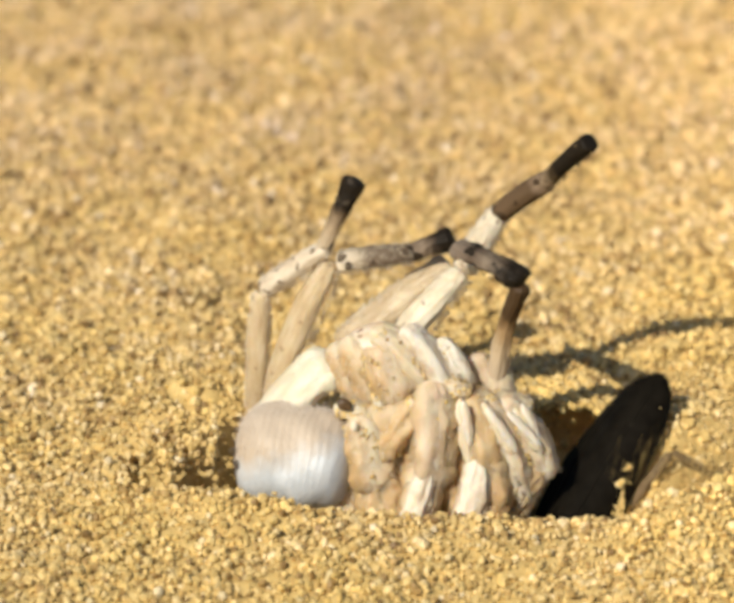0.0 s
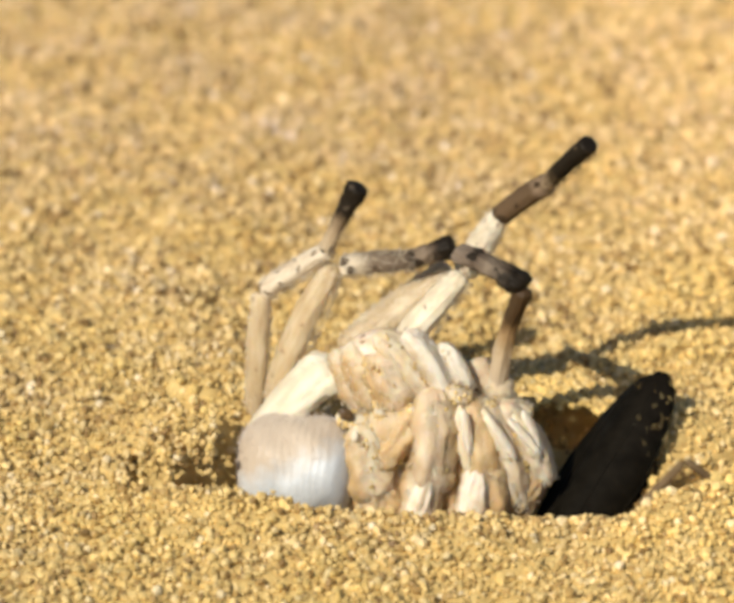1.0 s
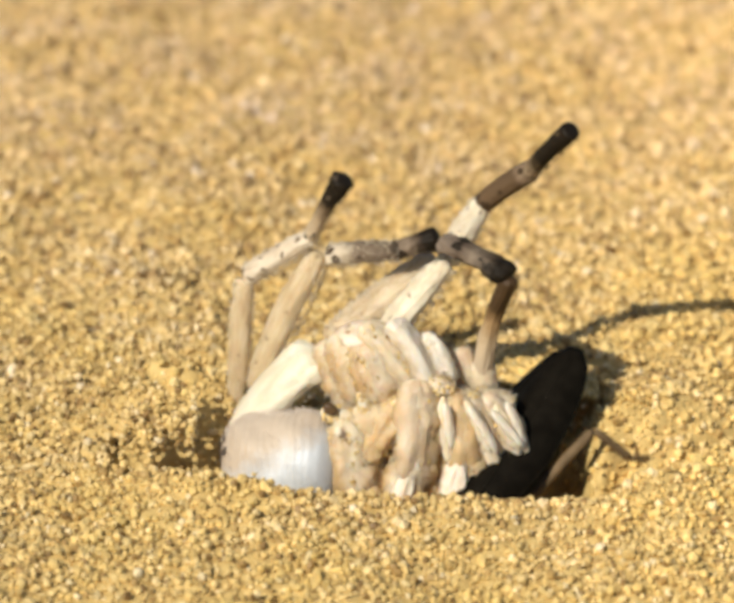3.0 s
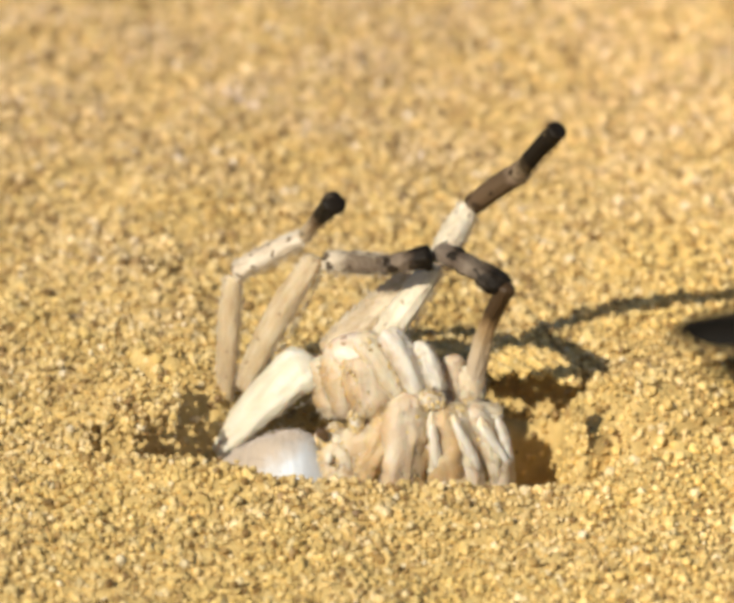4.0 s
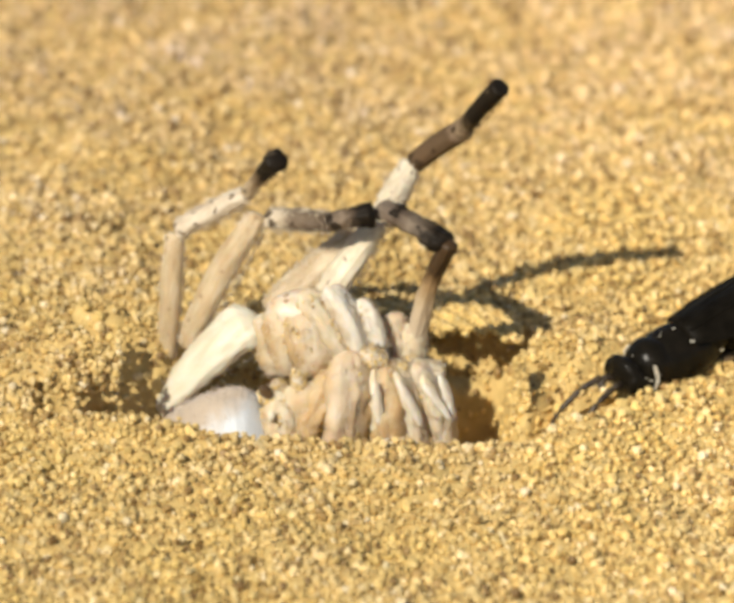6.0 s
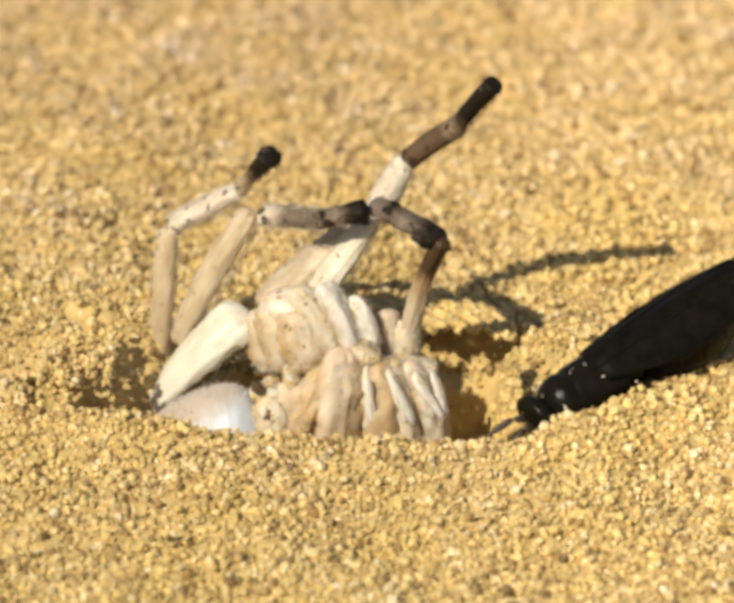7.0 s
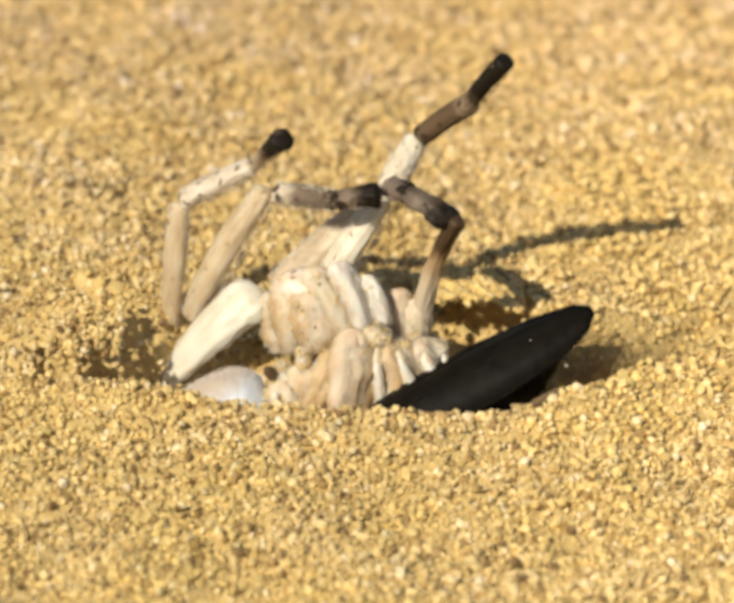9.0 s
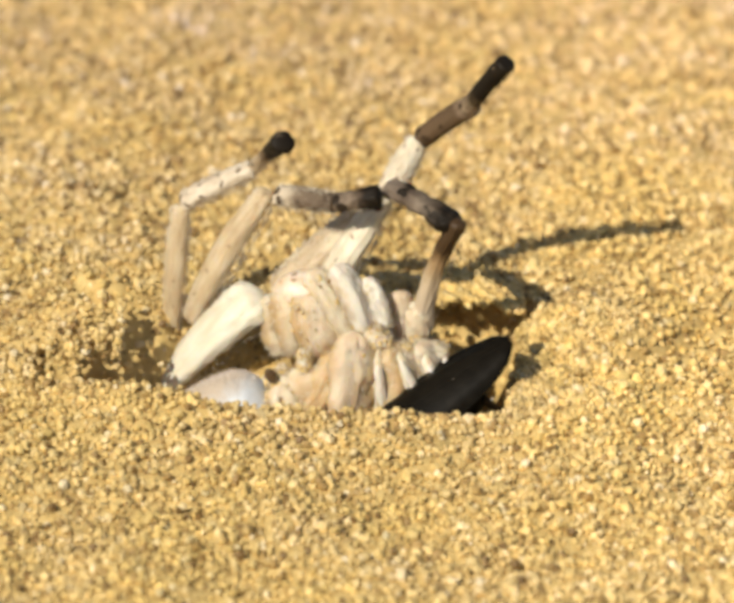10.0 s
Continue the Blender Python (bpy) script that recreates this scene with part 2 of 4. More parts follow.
wing_skin = material("wing_skin", [(0.005, 0.004, 0.0025), (0.011, 0.009, 0.006)], rough=0.5, bump=0.2, bump_scale=1500)
wing_skin.node_tree.nodes["Principled BSDF"].inputs["Specular IOR Level"].default_value = 0.05
leg_skin = material("leg_skin", [(0.025, 0.017, 0.01), (0.06, 0.042, 0.025)], rough=0.5)
dusty_leg = material("dusty_leg", [(0.09, 0.055, 0.022), (0.2, 0.13, 0.06)], scale=900, rough=0.75)

MM = 0.001


# ---- shared builders ----
def finish(name, bm, mats, parent=None, label="", smooth=True):
    me = bpy.data.meshes.new(name)
    bm.to_mesh(me)
    bm.free()
    for m in mats if isinstance(mats, (list, tuple)) else [mats]:
        me.materials.append(m)
    if smooth:
        for p in me.polygons:
            p.use_smooth = True
    ob = new(name, me)
    ob.parent = parent
    return tagged(ob, label)


def lathe(bm, profile, squash=1.0, bend=0.0, ridges=0.0, around=16, rough=0.03, seed=0, keel=0.0, folds=0.0):
    """Skin of revolution along x through (x, radius) in millimetres, closed at both ends; bend lifts its middle."""
    x0, x1 = profile[0][0], profile[-1][0]
    rings = []
    for i, (x, r) in enumerate(profile):
        ring = []
        arch = bend * math.sin(math.pi * (x - x0) / (x1 - x0))
        for k in range(around):
            a = 2 * math.pi * k / around
            q = r * (1 + rough * noise.noise((x * 0.9 + seed * 7, 2 * math.cos(a), 2 * math.sin(a))) * 3 + 1.6 * rough * noise.noise((x * 2.2 + seed * 3, 4 * math.cos(a), 4 * math.sin(a))) + ridges * math.cos(3 * a + seed * 1.7) + folds * math.cos(11 * a + 4 * noise.noise((x * 0.6, seed * 1.3, 0)))
                     + keel * (max(0, math.cos(a - 1.2 - seed)) ** 10 + max(0, math.cos(a - 3.6 - seed * 1.3)) ** 10))
            ring.append(bm.verts.new((x * MM, q * math.cos(a) * MM, (q * math.sin(a) * squash + arch) * MM)))
        rings.append(ring)
    for a, b in zip(rings, rings[1:]):
        for k in range(around):
            bm.faces.new((a[k], a[(k + 1) % around], b[(k + 1) % around], b[k]))
    bm.faces.new(rings[0][::-1])
    bm.faces.new(rings[-1])
    return rings


def smooth_profile(length, radii, n=24, round_ends=1.25):
    """Radii (start, middle, end) over a length, swelling gently, with rounded ends."""
    out = []
    for i in range(n + 1):
        s = 0.5 - 0.5 * math.cos(math.pi * i / n)
        r = radii[0] * (1 - s) * (1 - 2 * s) + 4 * radii[1] * s * (1 - s) + radii[2] * s * (2 * s - 1)
        d = min(s, 1 - s) * length
        cap = radii[0] * round_ends if s < 0.5 else radii[2] * round_ends
        if d < cap:
            r *= max(0.12, math.sqrt(max(0.0, 1 - (1 - d / cap) ** 2)))
        out.append((s * length, max(r, 0.03)))
    return out


def bristles(bm, profile, count, length, slot, squash=1.0, seed=1, lean=0.6):
    """Short stiff hairs, three-sided spikes standing off a lathed skin."""
    rng = random.Random(seed)
    span = profile[-1][0]
    xs, rs = [p[0] for p in profile], [p[1] for p in profile]
    for _ in range(count):
        x = rng.uniform(0.04, 0.97) * span
        r = float(np.interp(x, xs, rs)) * 0.97
        a = rng.uniform(0, 2 * math.pi)
        out = Vector((lean, math.cos(a), math.sin(a) * squash)).normalized()
        foot = Vector((x, r * math.cos(a), r * math.sin(a) * squash))
        size = length * rng.uniform(0.5, 1.3)
        side = out.cross(Vector((1, 0.3, 0.2))).normalized() * 0.036
        other = out.cross(side).normalized() * 0.036
        v = [bm.verts.new((foot + d) * MM) for d in (side, -side * 0.5 + other, -side * 0.5 - other, out * size)]
        for f in ((0, 1, 3), (1, 2, 3), (2, 0, 3)):
            bm.faces.new([v[k] for k in f]).material_index = slot


def along(a, b, up=(0, -0.3, 1)):
    """The pose at a (millimetres) whose x axis points to b and whose z axis lies nearest to up."""
    a, b = Vector(a), Vector(b)
    x = (b - a).normalized()
    y = Vector(up).cross(x).normalized()
    z = x.cross(y)
    m = Matrix((x, y, z)).transposed().to_4x4()
    m.translation = a * MM
    return m


# ---- ground ----
CREST_X = (-70, -24, -18, -10.6, -3.4, 4.6, 12.6, 22.3, 31.1, 40.2, 70)
CREST_Y = (3, 2.8, 2.3, 1.8, -1.1, -2.6, -2.0, -3.4, 5.1, 14.1, 44)
rng = np.random.default_rng(4)
WAVES = [(a, rng.uniform(0, 6.28, 18), rng.uniform(0, 6.28, 18), 2 * math.pi / (w * rng.uniform(0.7, 1.5, 18))) for a, w in ((0.11, 17.0), (0.035, 4.0), (0.042, 1.8))]
LUMPS = [(rng.uniform(-21, -9), rng.uniform(9, 17), rng.uniform(0.6, 1.2), rng.uniform(0.3, 1.0)) for _ in range(40)]


def ease(s):
    s = np.clip(s, 0, 1)
    return s * s * (3 - 2 * s)


def height(x, y):
    """The sand's height in millimetres: the pit behind its crest, the trough that leaves it, clods in the hollow beside it."""
    s = y - np.interp(x, CREST_X, CREST_Y)
    depth = np.interp(x, (-21, -18.5, -15, -11.5, 20.3, 22.2, 27, 40, 64), (0, 5.5, 9.5, 10.8, 9.5, 5.6, 5.0, 4.0, 0))
    width = np.interp(x, (-20, -10, 0, 20, 30, 40), (9, 13, 18, 17, 10, 8))
    h = -depth * ease(s / 2.4) * (1 - ease((s - 3.2) / width))
    h = h + 0.35 * np.exp(-((s + 2.2) / 2.6) ** 2) * np.clip(depth / 4, 0, 1)
    h = h + 0.5 * np.exp(-(((x - 21.4 + 0.1 * y) / 0.8) ** 2 + ((y - 7) / 4) ** 2))
    h = h + 4.6 * np.exp(-(((x + 14.5) / 5.5) ** 2 + ((y - 14.0) / 5.0) ** 2)) * ease((y - 9.0) / 2.0)
    h = h - 8.0 * np.exp(-((x - 17.9) / 2.8) ** 4) * ease((y - 6) / 3) * (1 - ease((y - 14.5) / 2))
    h = h - 5.0 * np.exp(-((y - 19.6) / 3.0) ** 4) * ease((x - 11.5) / 1.5) * (1 - ease((x - 22.0) / 1.5))
    h = h - 3.0 * np.exp(-(((x + 15.6) / 2.4) ** 2 + ((y - 7.2) / 2.0) ** 2))
    h = h + 0.5 * np.exp(-(((x - 16) / 3) ** 2 + ((y - 23.5) / 2.4) ** 2))
    h = h + 1.1 * np.exp(-((x - 20.1) / 1.3) ** 2 - ((y - 19.7) / 1.2) ** 2)
    across = (x - 23.9) * 0.87 - (y - 9.0) * 0.49
    h = h - 2.2 * np.exp(-(across / 0.6) ** 2 - (((x - 23.9) * 0.49 + (y - 9.0) * 0.87) / 3.6) ** 4)
    h = h + 0.8 * np.exp(-(((x - 26) / 4) ** 2 + ((y - 17) / 4) ** 2)) - 0.7 * np.exp(-(((x - 40) / 9) ** 2 + ((y - 32) / 6) ** 2))
    for a, turn, phase, k in WAVES:
        for i in range(18):
            h = h + a * np.sin(k[i] * (x * math.cos(turn[i]) + y * math.sin(turn[i])) + phase[i]) * np.clip(2 - np.hypot(x, y) / 4000, 0, 1)
    for cx, cy, r, top in LUMPS:
        h = h + top * np.exp(-((x - cx) ** 2 + (y - cy) ** 2) / (r * r) * 1.2)
    return h


def spread(low, high, step, reach):
    """Even steps from low to high, then longer and longer ones out to reach on both sides."""
    core = list(np.arange(low, high + step / 2, step))
    grow, d = [], step
    while not grow or grow[-1] < reach:
        d *= 1.35
        grow.append((grow[-1] if grow else 0) + d)
    return np.array([low - g for g in grow[::-1]] + core + [high + g for g in grow])


def sheet():
    xs, ys = spread(-48, 66, 0.55, 90000), spread(-52, 140, 0.55, 90000)
    gx, gy = np.meshgrid(xs, ys)
    verts = np.stack([gx, gy, height(gx, gy) - 0.13 * np.clip(2 - np.hypot(gx, gy) / 200, 0, 1)], -1).reshape(-1, 3) * MM
    nx, ny = len(xs), len(ys)
    i = (np.arange(ny - 1)[:, None] * nx + np.arange(nx - 1)[None, :]).ravel()
    return verts, np.stack([i, i + 1, i + nx + 1, i + nx], -1)


def fast_mesh(name, verts, faces, mat, smooth):
    me = bpy.data.meshes.new(name)
    n, k = faces.shape
    me.vertices.add(len(verts))
    me.vertices.foreach_set("co", np.ascontiguousarray(verts, dtype=np.float32).ravel())
    me.loops.add(n * k)
    me.loops.foreach_set("vertex_index", np.ascontiguousarray(faces, dtype=np.int32).ravel())
    me.polygons.add(n)
    me.polygons.foreach_set("loop_start", np.arange(0, n * k, k, dtype=np.int32))
    me.polygons.foreach_set("use_smooth", np.full(n, smooth))
    me.materials.append(mat)
    me.update(calc_edges=True)
    me.validate()
    return me


ground = tagged(new("ground", fast_mesh("ground", *sheet(), sand, True)), "ochre desert sand with a freshly dug pit", "sand", kind="structure")

ICO = bmesh.new()
bmesh.ops.create_icosphere(ICO, subdivisions=1, radius=1.0)
ICO_V = np.array([v.co[:] for v in ICO.verts])
ICO_F = np.array([[v.index for v in f.verts] for f in ICO.faces])
ICO.free()


OCTA_V = np.array([(1, 0, 0), (-1, 0, 0), (0, 1, 0), (0, -1, 0), (0, 0, 1), (0, 0, -1)], float)
OCTA_F = np.array([(0, 2, 4), (2, 1, 4), (1, 3, 4), (3, 0, 4), (2, 0, 5), (1, 2, 5), (3, 1, 5), (0, 3, 5)])


def grains(centres, sizes, seed, solid=(ICO_V, ICO_F)):
    """Angular grains: squashed, turned, dented solids."""
    g = np.random.default_rng(seed)
    n = len(centres)
    q = g.normal(size=(n, 4))
    q /= np.linalg.norm(q, axis=1)[:, None]
    w, x, y, z = q.T
    turn = np.stack([1 - 2 * (y * y + z * z), 2 * (x * y - z * w), 2 * (x * z + y * w), 2 * (x * y + z * w), 1 - 2 * (x * x + z * z), 2 * (y * z - x * w),
                     2 * (x * z - y * w), 2 * (y * z + x * w), 1 - 2 * (x * x + y * y)], -1).reshape(n, 3, 3)
    shape = solid[0][None] * g.uniform(0.65, 1.2, (n, 1, 3)) * g.uniform(0.82, 1.12, (n, len(solid[0]), 1)) * sizes[:, None, None]
    verts = np.einsum("nij,nkj->nki", turn, shape) + centres[:, None, :]
    faces = solid[1][None] + (np.arange(n) * len(solid[0]))[:, None, None]
    return verts.reshape(-1, 3) * MM, faces.reshape(-1, 3)


def strewn():
    """Grain centres over all the sand in view, finer and closer near the pit."""
    g = np.random.default_rng(8)
    spots = []
    for y0, y1, step in ((-44, 30, 0.58), (30, 142, 0.64)):
        gx, gy = np.meshgrid(np.arange(-46, 60, step), np.arange(y0, y1, step))
        x, y = gx.ravel() + g.uniform(-0.5, 0.5, gx.size) * step, gy.ravel() + g.uniform(-0.5, 0.5, gx.size) * step
        half = 31.5 + 0.079 * y
        keep = (x > -half - 3) & (x < half + 13)
        x, y = x[keep], y[keep]
        r = step * np.clip(g.lognormal(-0.75, 0.34, len(x)), 0.2, 1.0)
        spots.append(np.stack([x, y, height(x, y) + r * g.uniform(-0.5, 0.9, len(x)) * (1 - 0.4 * ease((8 - y) / 10)), r], -1))
    return np.concatenate(spots)


def ledge(name, x0, x1, y0, y1, under, thick, count, seed, label, slope=0.14, size=(0.2, 0.42), ragged=0.0):
    """An overhanging crust of grains that stick together: under gives its lower side's height over x."""
    g = np.random.default_rng(seed)
    x = g.uniform(x0, x1, count)
    edge = y0 + 0.5 * np.sin(x * 2.1 + seed) + 0.35 * np.sin(x * 5.3 + 1)
    y = edge + (y1 - edge) * g.uniform(0, 1, count)
    z = np.interp(x, *under) + (y - y0) * slope + thick * g.uniform(0, 1, count) * (0.6 + 0.4 * (y - y0) / (y1 - y0)) + 0.25 * np.sin(3.1 * x + 2.3 * y) + ragged * np.sin(4.3 * x + seed) * np.sin(2.1 * x + 3.4 * y)
    r = g.uniform(*size, count) * np.where(np.sin(x * 3.7 + 1.3 * seed) + np.sin(y * 2.9 + x) > 1.35, 0.12, 1.0)
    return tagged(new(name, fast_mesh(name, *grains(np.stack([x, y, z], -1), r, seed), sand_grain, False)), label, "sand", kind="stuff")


# ---- the spider ----
spider = tagged(new("spider"), "pale paralysed desert spider lying in the pit, legs folded up", "spider")

# How far the spider has sunk, from its first rest (0) to its second (1).
SUNK = ((0.0, -0.22), (0.5, -0.09), (1.0, 0.0), (1.5, 0.02), (2.0, 0.01), (2.5, 0.02), (2.7, 0.04), (3.0, 0.25), (3.4, 0.8), (3.8, 0.99), (4.0, 1.0), (5.0, 1.0), (6.2, 1.0), (7.3, 1.02), (7.5, 1.04), (8.0, 1.15), (8.5, 1.26), (9.0, 1.28), (10.0, 1.3))
KEYED = []


def blend(a, b, w):
    return tuple(p + (q - p) * w for p, q in zip(a, b))


def dust(bm, profile, count, seed):
    """Grains of sand that cling to a limb."""
    g = random.Random(seed)
    xs, rs = [p[0] for p in profile], [p[1] for p in profile]
    for _ in range(count):
        x, a, size = g.uniform(0.1, 0.98) * xs[-1], g.uniform(0, 6.28), g.uniform(0.1, 0.27)
        r = float(np.interp(x, xs, rs))
        at = Vector((x, 1.04 * r * math.cos(a), 0.82 * r * math.sin(a)))
        spin = Euler((g.uniform(0, 6), g.uniform(0, 6), 0)).to_matrix()
        v = [bm.verts.new((at + spin @ (Vector(d) * size)) * MM) for d in ((1, 0, 0), (-1, 0.2, 0), (0, 0.8, 0), (0.1, -0.9, 0), (0, 0, 0.9), (0, 0.1, -1))]
        for f in ((0, 2, 4), (2, 1, 4), (1, 3, 4), (3, 0, 4), (2, 0, 5), (1, 2, 5), (3, 1, 5), (0, 3, 5)):
            bm.faces.new([v[k] for k in f]).material_index = 2


CHAIN = {}


def limb(kind, a0, a1, b0, b1, radii, mat):
    """A stretch of leg between its joints at the first rest (a0, a1) and at the second (b0, b1). The stretch next to the body is the leg; those that follow are its children."""
    i = len(KEYED)
    length = 0.5 * ((Vector(a1) - Vector(a0)).length + (Vector(b1) - Vector(b0)).length)
    bm = bmesh.new()
    profile = smooth_profile(length, radii, round_ends=0.35 if kind == "tarsus" and mat != black else 3.0 if kind == "ridge" else 0.7 if mat == cream else 0.15 if mat in (brown, black) else 1.0 if a0[1] < 11 and mat not in (grey_black, amber_to_black) else 0.4)
    lathe(bm, profile, squash=0.62 if mat == grey_black else 0.88 if a0[1] > 11.6 or mat in (grey_black, amber_to_black) else 0.76, ridges=0.06 if kind in ("leg", "palp", "coxa", "chelicera") else 0.0, keel=0.24 if kind in ("leg", "chelicera", "patella") and a0[1] < 10.5 else 0.0, bend=0.0 if mat == pale_femur else 0.05 * length if kind == "leg" else 0.02 * length, around=36, rough=0.12 if kind == "ridge" else 0.055 if 9 < a0[1] < 11 else 0.1 if a0[1] < 11 else 0.02 if mat in (brown, black) else 0.05, seed=i, folds=0.05 if a0[1] < 11.6 else 0.02)
    if kind in ("leg", "coxa", "palp", "chelicera") and a0[1] < 10.5:
        dust(bm, profile, int((60 if kind in ("coxa", "palp") else 22) * length), i)
    if kind == "tarsus":
        bristles(bm, profile, 300, 0.34, 0, seed=i, lean=1.6)
    else:
        dark = mat in (brown, black, grey_black, grey_to_black, amber_to_black)
        bristles(bm, profile, int((25 if dark else 0 if kind == "ridge" else 20 if mat == cream else 70) * length), 0.3 if dark else 0.5, 0 if dark else 1, seed=i, lean=1.6 if dark else 0.8)
    ob = finish(kind, bm, [mat, hair, sand_grain])
    rows = [(t, along(blend(a0, b0, w), blend(a1, b1, w))) for t, w in SUNK]
    if kind in ("leg", "palp", "coxa", "chelicera"):
        ob.parent = spider
        CHAIN["leg"], CHAIN["rows"] = ob, rows
        KEYED.append((ob, rows))
    else:
        ob.parent = CHAIN["leg"]
        KEYED.append((ob, [(t, up.inverted() @ m) for (t, m), (_, up) in zip(rows, CHAIN["rows"])]))


limb("leg", (-9.8, 15.0, 1.0), (-9.1, 15.5, 13.2), (-9.2, 15.0, -0.2), (-8.4, 15.5, 11.9), (0.80, 0.92, 0.80), far_pale)
limb("tibia", (-9.1, 15.5, 13.2), (-3.4, 14.5, 17.4), (-8.4, 15.5, 12.0), (-1.8, 14.5, 16.1), (0.95, 0.98, 0.75), spotted)
limb("tarsus", (-3.6, 14.5, 17.2), (-0.8, 14.0, 23.3), (-2.1, 14.5, 16.0), (0.8, 9.5, 21.5), (0.74, 0.74, 1.2), pale_to_black)
limb("leg", (-8.3, 14.0, 3.1), (-2.7, 14.5, 16.2), (-7.6, 14.0, 1.4), (-1.0, 14.5, 14.1), (0.95, 1.25, 0.92), far_pale)
limb("tibia", (-2.3, 14.5, 16.0), (4.4, 14.0, 16.8), (-0.4, 14.5, 13.6), (5.4, 11.0, 14.6), (0.95, 1.02, 0.86), spotted_grey)
limb("tarsus", (3.7, 14.0, 16.7), (7.9, 13.8, 18.3), (4.7, 11.0, 14.6), (8.9, 10.5, 15.7), (0.86, 0.92, 1.2), grey_to_black)
limb("leg", (-2.0, 13.0, 8.4), (7.6, 16.0, 15.5), (-0.3, 13.0, 5.2), (8.6, 16.0, 12.6), (1.35, 1.5, 0.95), pale_femur)
limb("leg", (2.4, 11.5, 8.4), (8.7, 14.0, 15.6), (4.1, 11.5, 5.8), (9.4, 14.0, 13.4), (1.3, 1.35, 1.0), white_spotted)
limb("patella", (8.5, 15.0, 14.9), (11.7, 18.0, 19.5), (9.4, 15.0, 12.8), (12.4, 18.0, 17.6), (1.0, 1.2, 0.85), white_spotted)
limb("tibia", (11.5, 18.0, 19.1), (16.0, 15.5, 23.5), (12.5, 18.0, 17.4), (16.9, 15.5, 21.7), (1.02, 1.08, 1.06), brown)
limb("tarsus", (15.6, 15.5, 23.1), (19.1, 12.5, 28.0), (16.4, 15.5, 21.2), (19.9, 12.5, 26.9), (0.84, 0.86, 0.96), black)
limb("leg", (11.5, 11.0, 4.8), (13.7, 8.0, 16.9), (12.6, 11.0, 2.6), (15.3, 8.0, 13.9), (1.13, 0.90, 0.88), amber_to_black)
limb("tibia", (13.8, 8.0, 16.8), (7.9, 12.5, 18.3), (15.2, 8.0, 13.8), (9.2, 12.5, 15.7), (1.25, 1.08, 1.05), grey_black)
limb("leg", (-11.0, 11.5, -1.2), (-2.3, 11.5, 8.3), (-9.9, 11.5, -3.7), (-1.4, 11.5, 5.5), (0.8, 2.0, 2.29), cream)
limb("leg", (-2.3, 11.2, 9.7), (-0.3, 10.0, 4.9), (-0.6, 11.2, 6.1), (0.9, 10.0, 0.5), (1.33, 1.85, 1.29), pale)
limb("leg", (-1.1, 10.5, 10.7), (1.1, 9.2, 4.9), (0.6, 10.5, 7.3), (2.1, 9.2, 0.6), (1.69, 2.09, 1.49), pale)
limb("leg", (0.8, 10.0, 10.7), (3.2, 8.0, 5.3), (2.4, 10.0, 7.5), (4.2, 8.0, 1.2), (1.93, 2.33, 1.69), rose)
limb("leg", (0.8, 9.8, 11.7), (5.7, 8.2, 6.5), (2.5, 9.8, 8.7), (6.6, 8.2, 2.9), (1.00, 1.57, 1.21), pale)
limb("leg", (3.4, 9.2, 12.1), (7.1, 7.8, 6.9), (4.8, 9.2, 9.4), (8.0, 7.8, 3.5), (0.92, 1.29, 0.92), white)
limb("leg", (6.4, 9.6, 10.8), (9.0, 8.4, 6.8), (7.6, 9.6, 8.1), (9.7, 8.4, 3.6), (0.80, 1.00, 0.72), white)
limb("chelicera", (-0.5, 7.2, 4.5), (0.9, 6.2, -2.4), (0.6, 7.2, -0.2), (1.3, 6.2, -8.2), (1.25, 2.13, 1.77), pale)
limb("chelicera", (-2.1, 7.4, 1.0), (-1.1, 6.6, -7.4), (-1.2, 7.4, -4.5), (-0.9, 6.6, -14.4), (0.80, 1.33, 1.33), rose)
limb("palp", (-2.6, 8.0, 4.7), (1.7, 7.4, 3.5), (-1.3, 8.0, -0.1), (2.6, 7.4, -1.1), (0.68, 1.05, 0.92), pale)
limb("palp", (-1.3, 8.8, 5.1), (0.8, 8.2, 3.7), (-0.0, 8.8, 0.6), (1.8, 8.2, -0.8), (0.52, 0.72, 0.60), rose)
limb("leg", (4.8, 7.4, 6.0), (1.3, 6.6, 0.8), (5.7, 7.4, 2.2), (2.0, 6.6, -4.4), (1.00, 1.61, 1.21), amber_pale)
limb("leg", (0.4, 7.0, -0.2), (1.8, 6.0, -7.6), (1.1, 7.0, -5.6), (1.8, 6.0, -14.4), (1.53, 2.21, 2.13), amber_pale)
limb("leg", (5.9, 7.0, 7.8), (5.7, 5.6, -1.1), (6.8, 7.0, 4.3), (6.0, 5.6, -6.3), (1.33, 1.93, 1.21), rose)
limb("patella", (5.7, 6.2, 2.2), (4.2, 5.0, -7.1), (6.2, 6.2, -2.3), (4.1, 5.0, -13.6), (1.57, 1.57, 1.33), pale)
limb("ridge", (5.5, 5.0, 1.0), (3.6, 4.0, -6.6), (5.9, 5.0, -3.9), (3.5, 4.0, -13.2), (0.60, 1.09, 0.96), white)
limb("ridge", (8.2, 6.3, 6.5), (9.0, 5.5, 0.7), (8.9, 6.3, 3.0), (9.2, 5.5, -3.8), (0.48, 0.76, 0.52), pale)
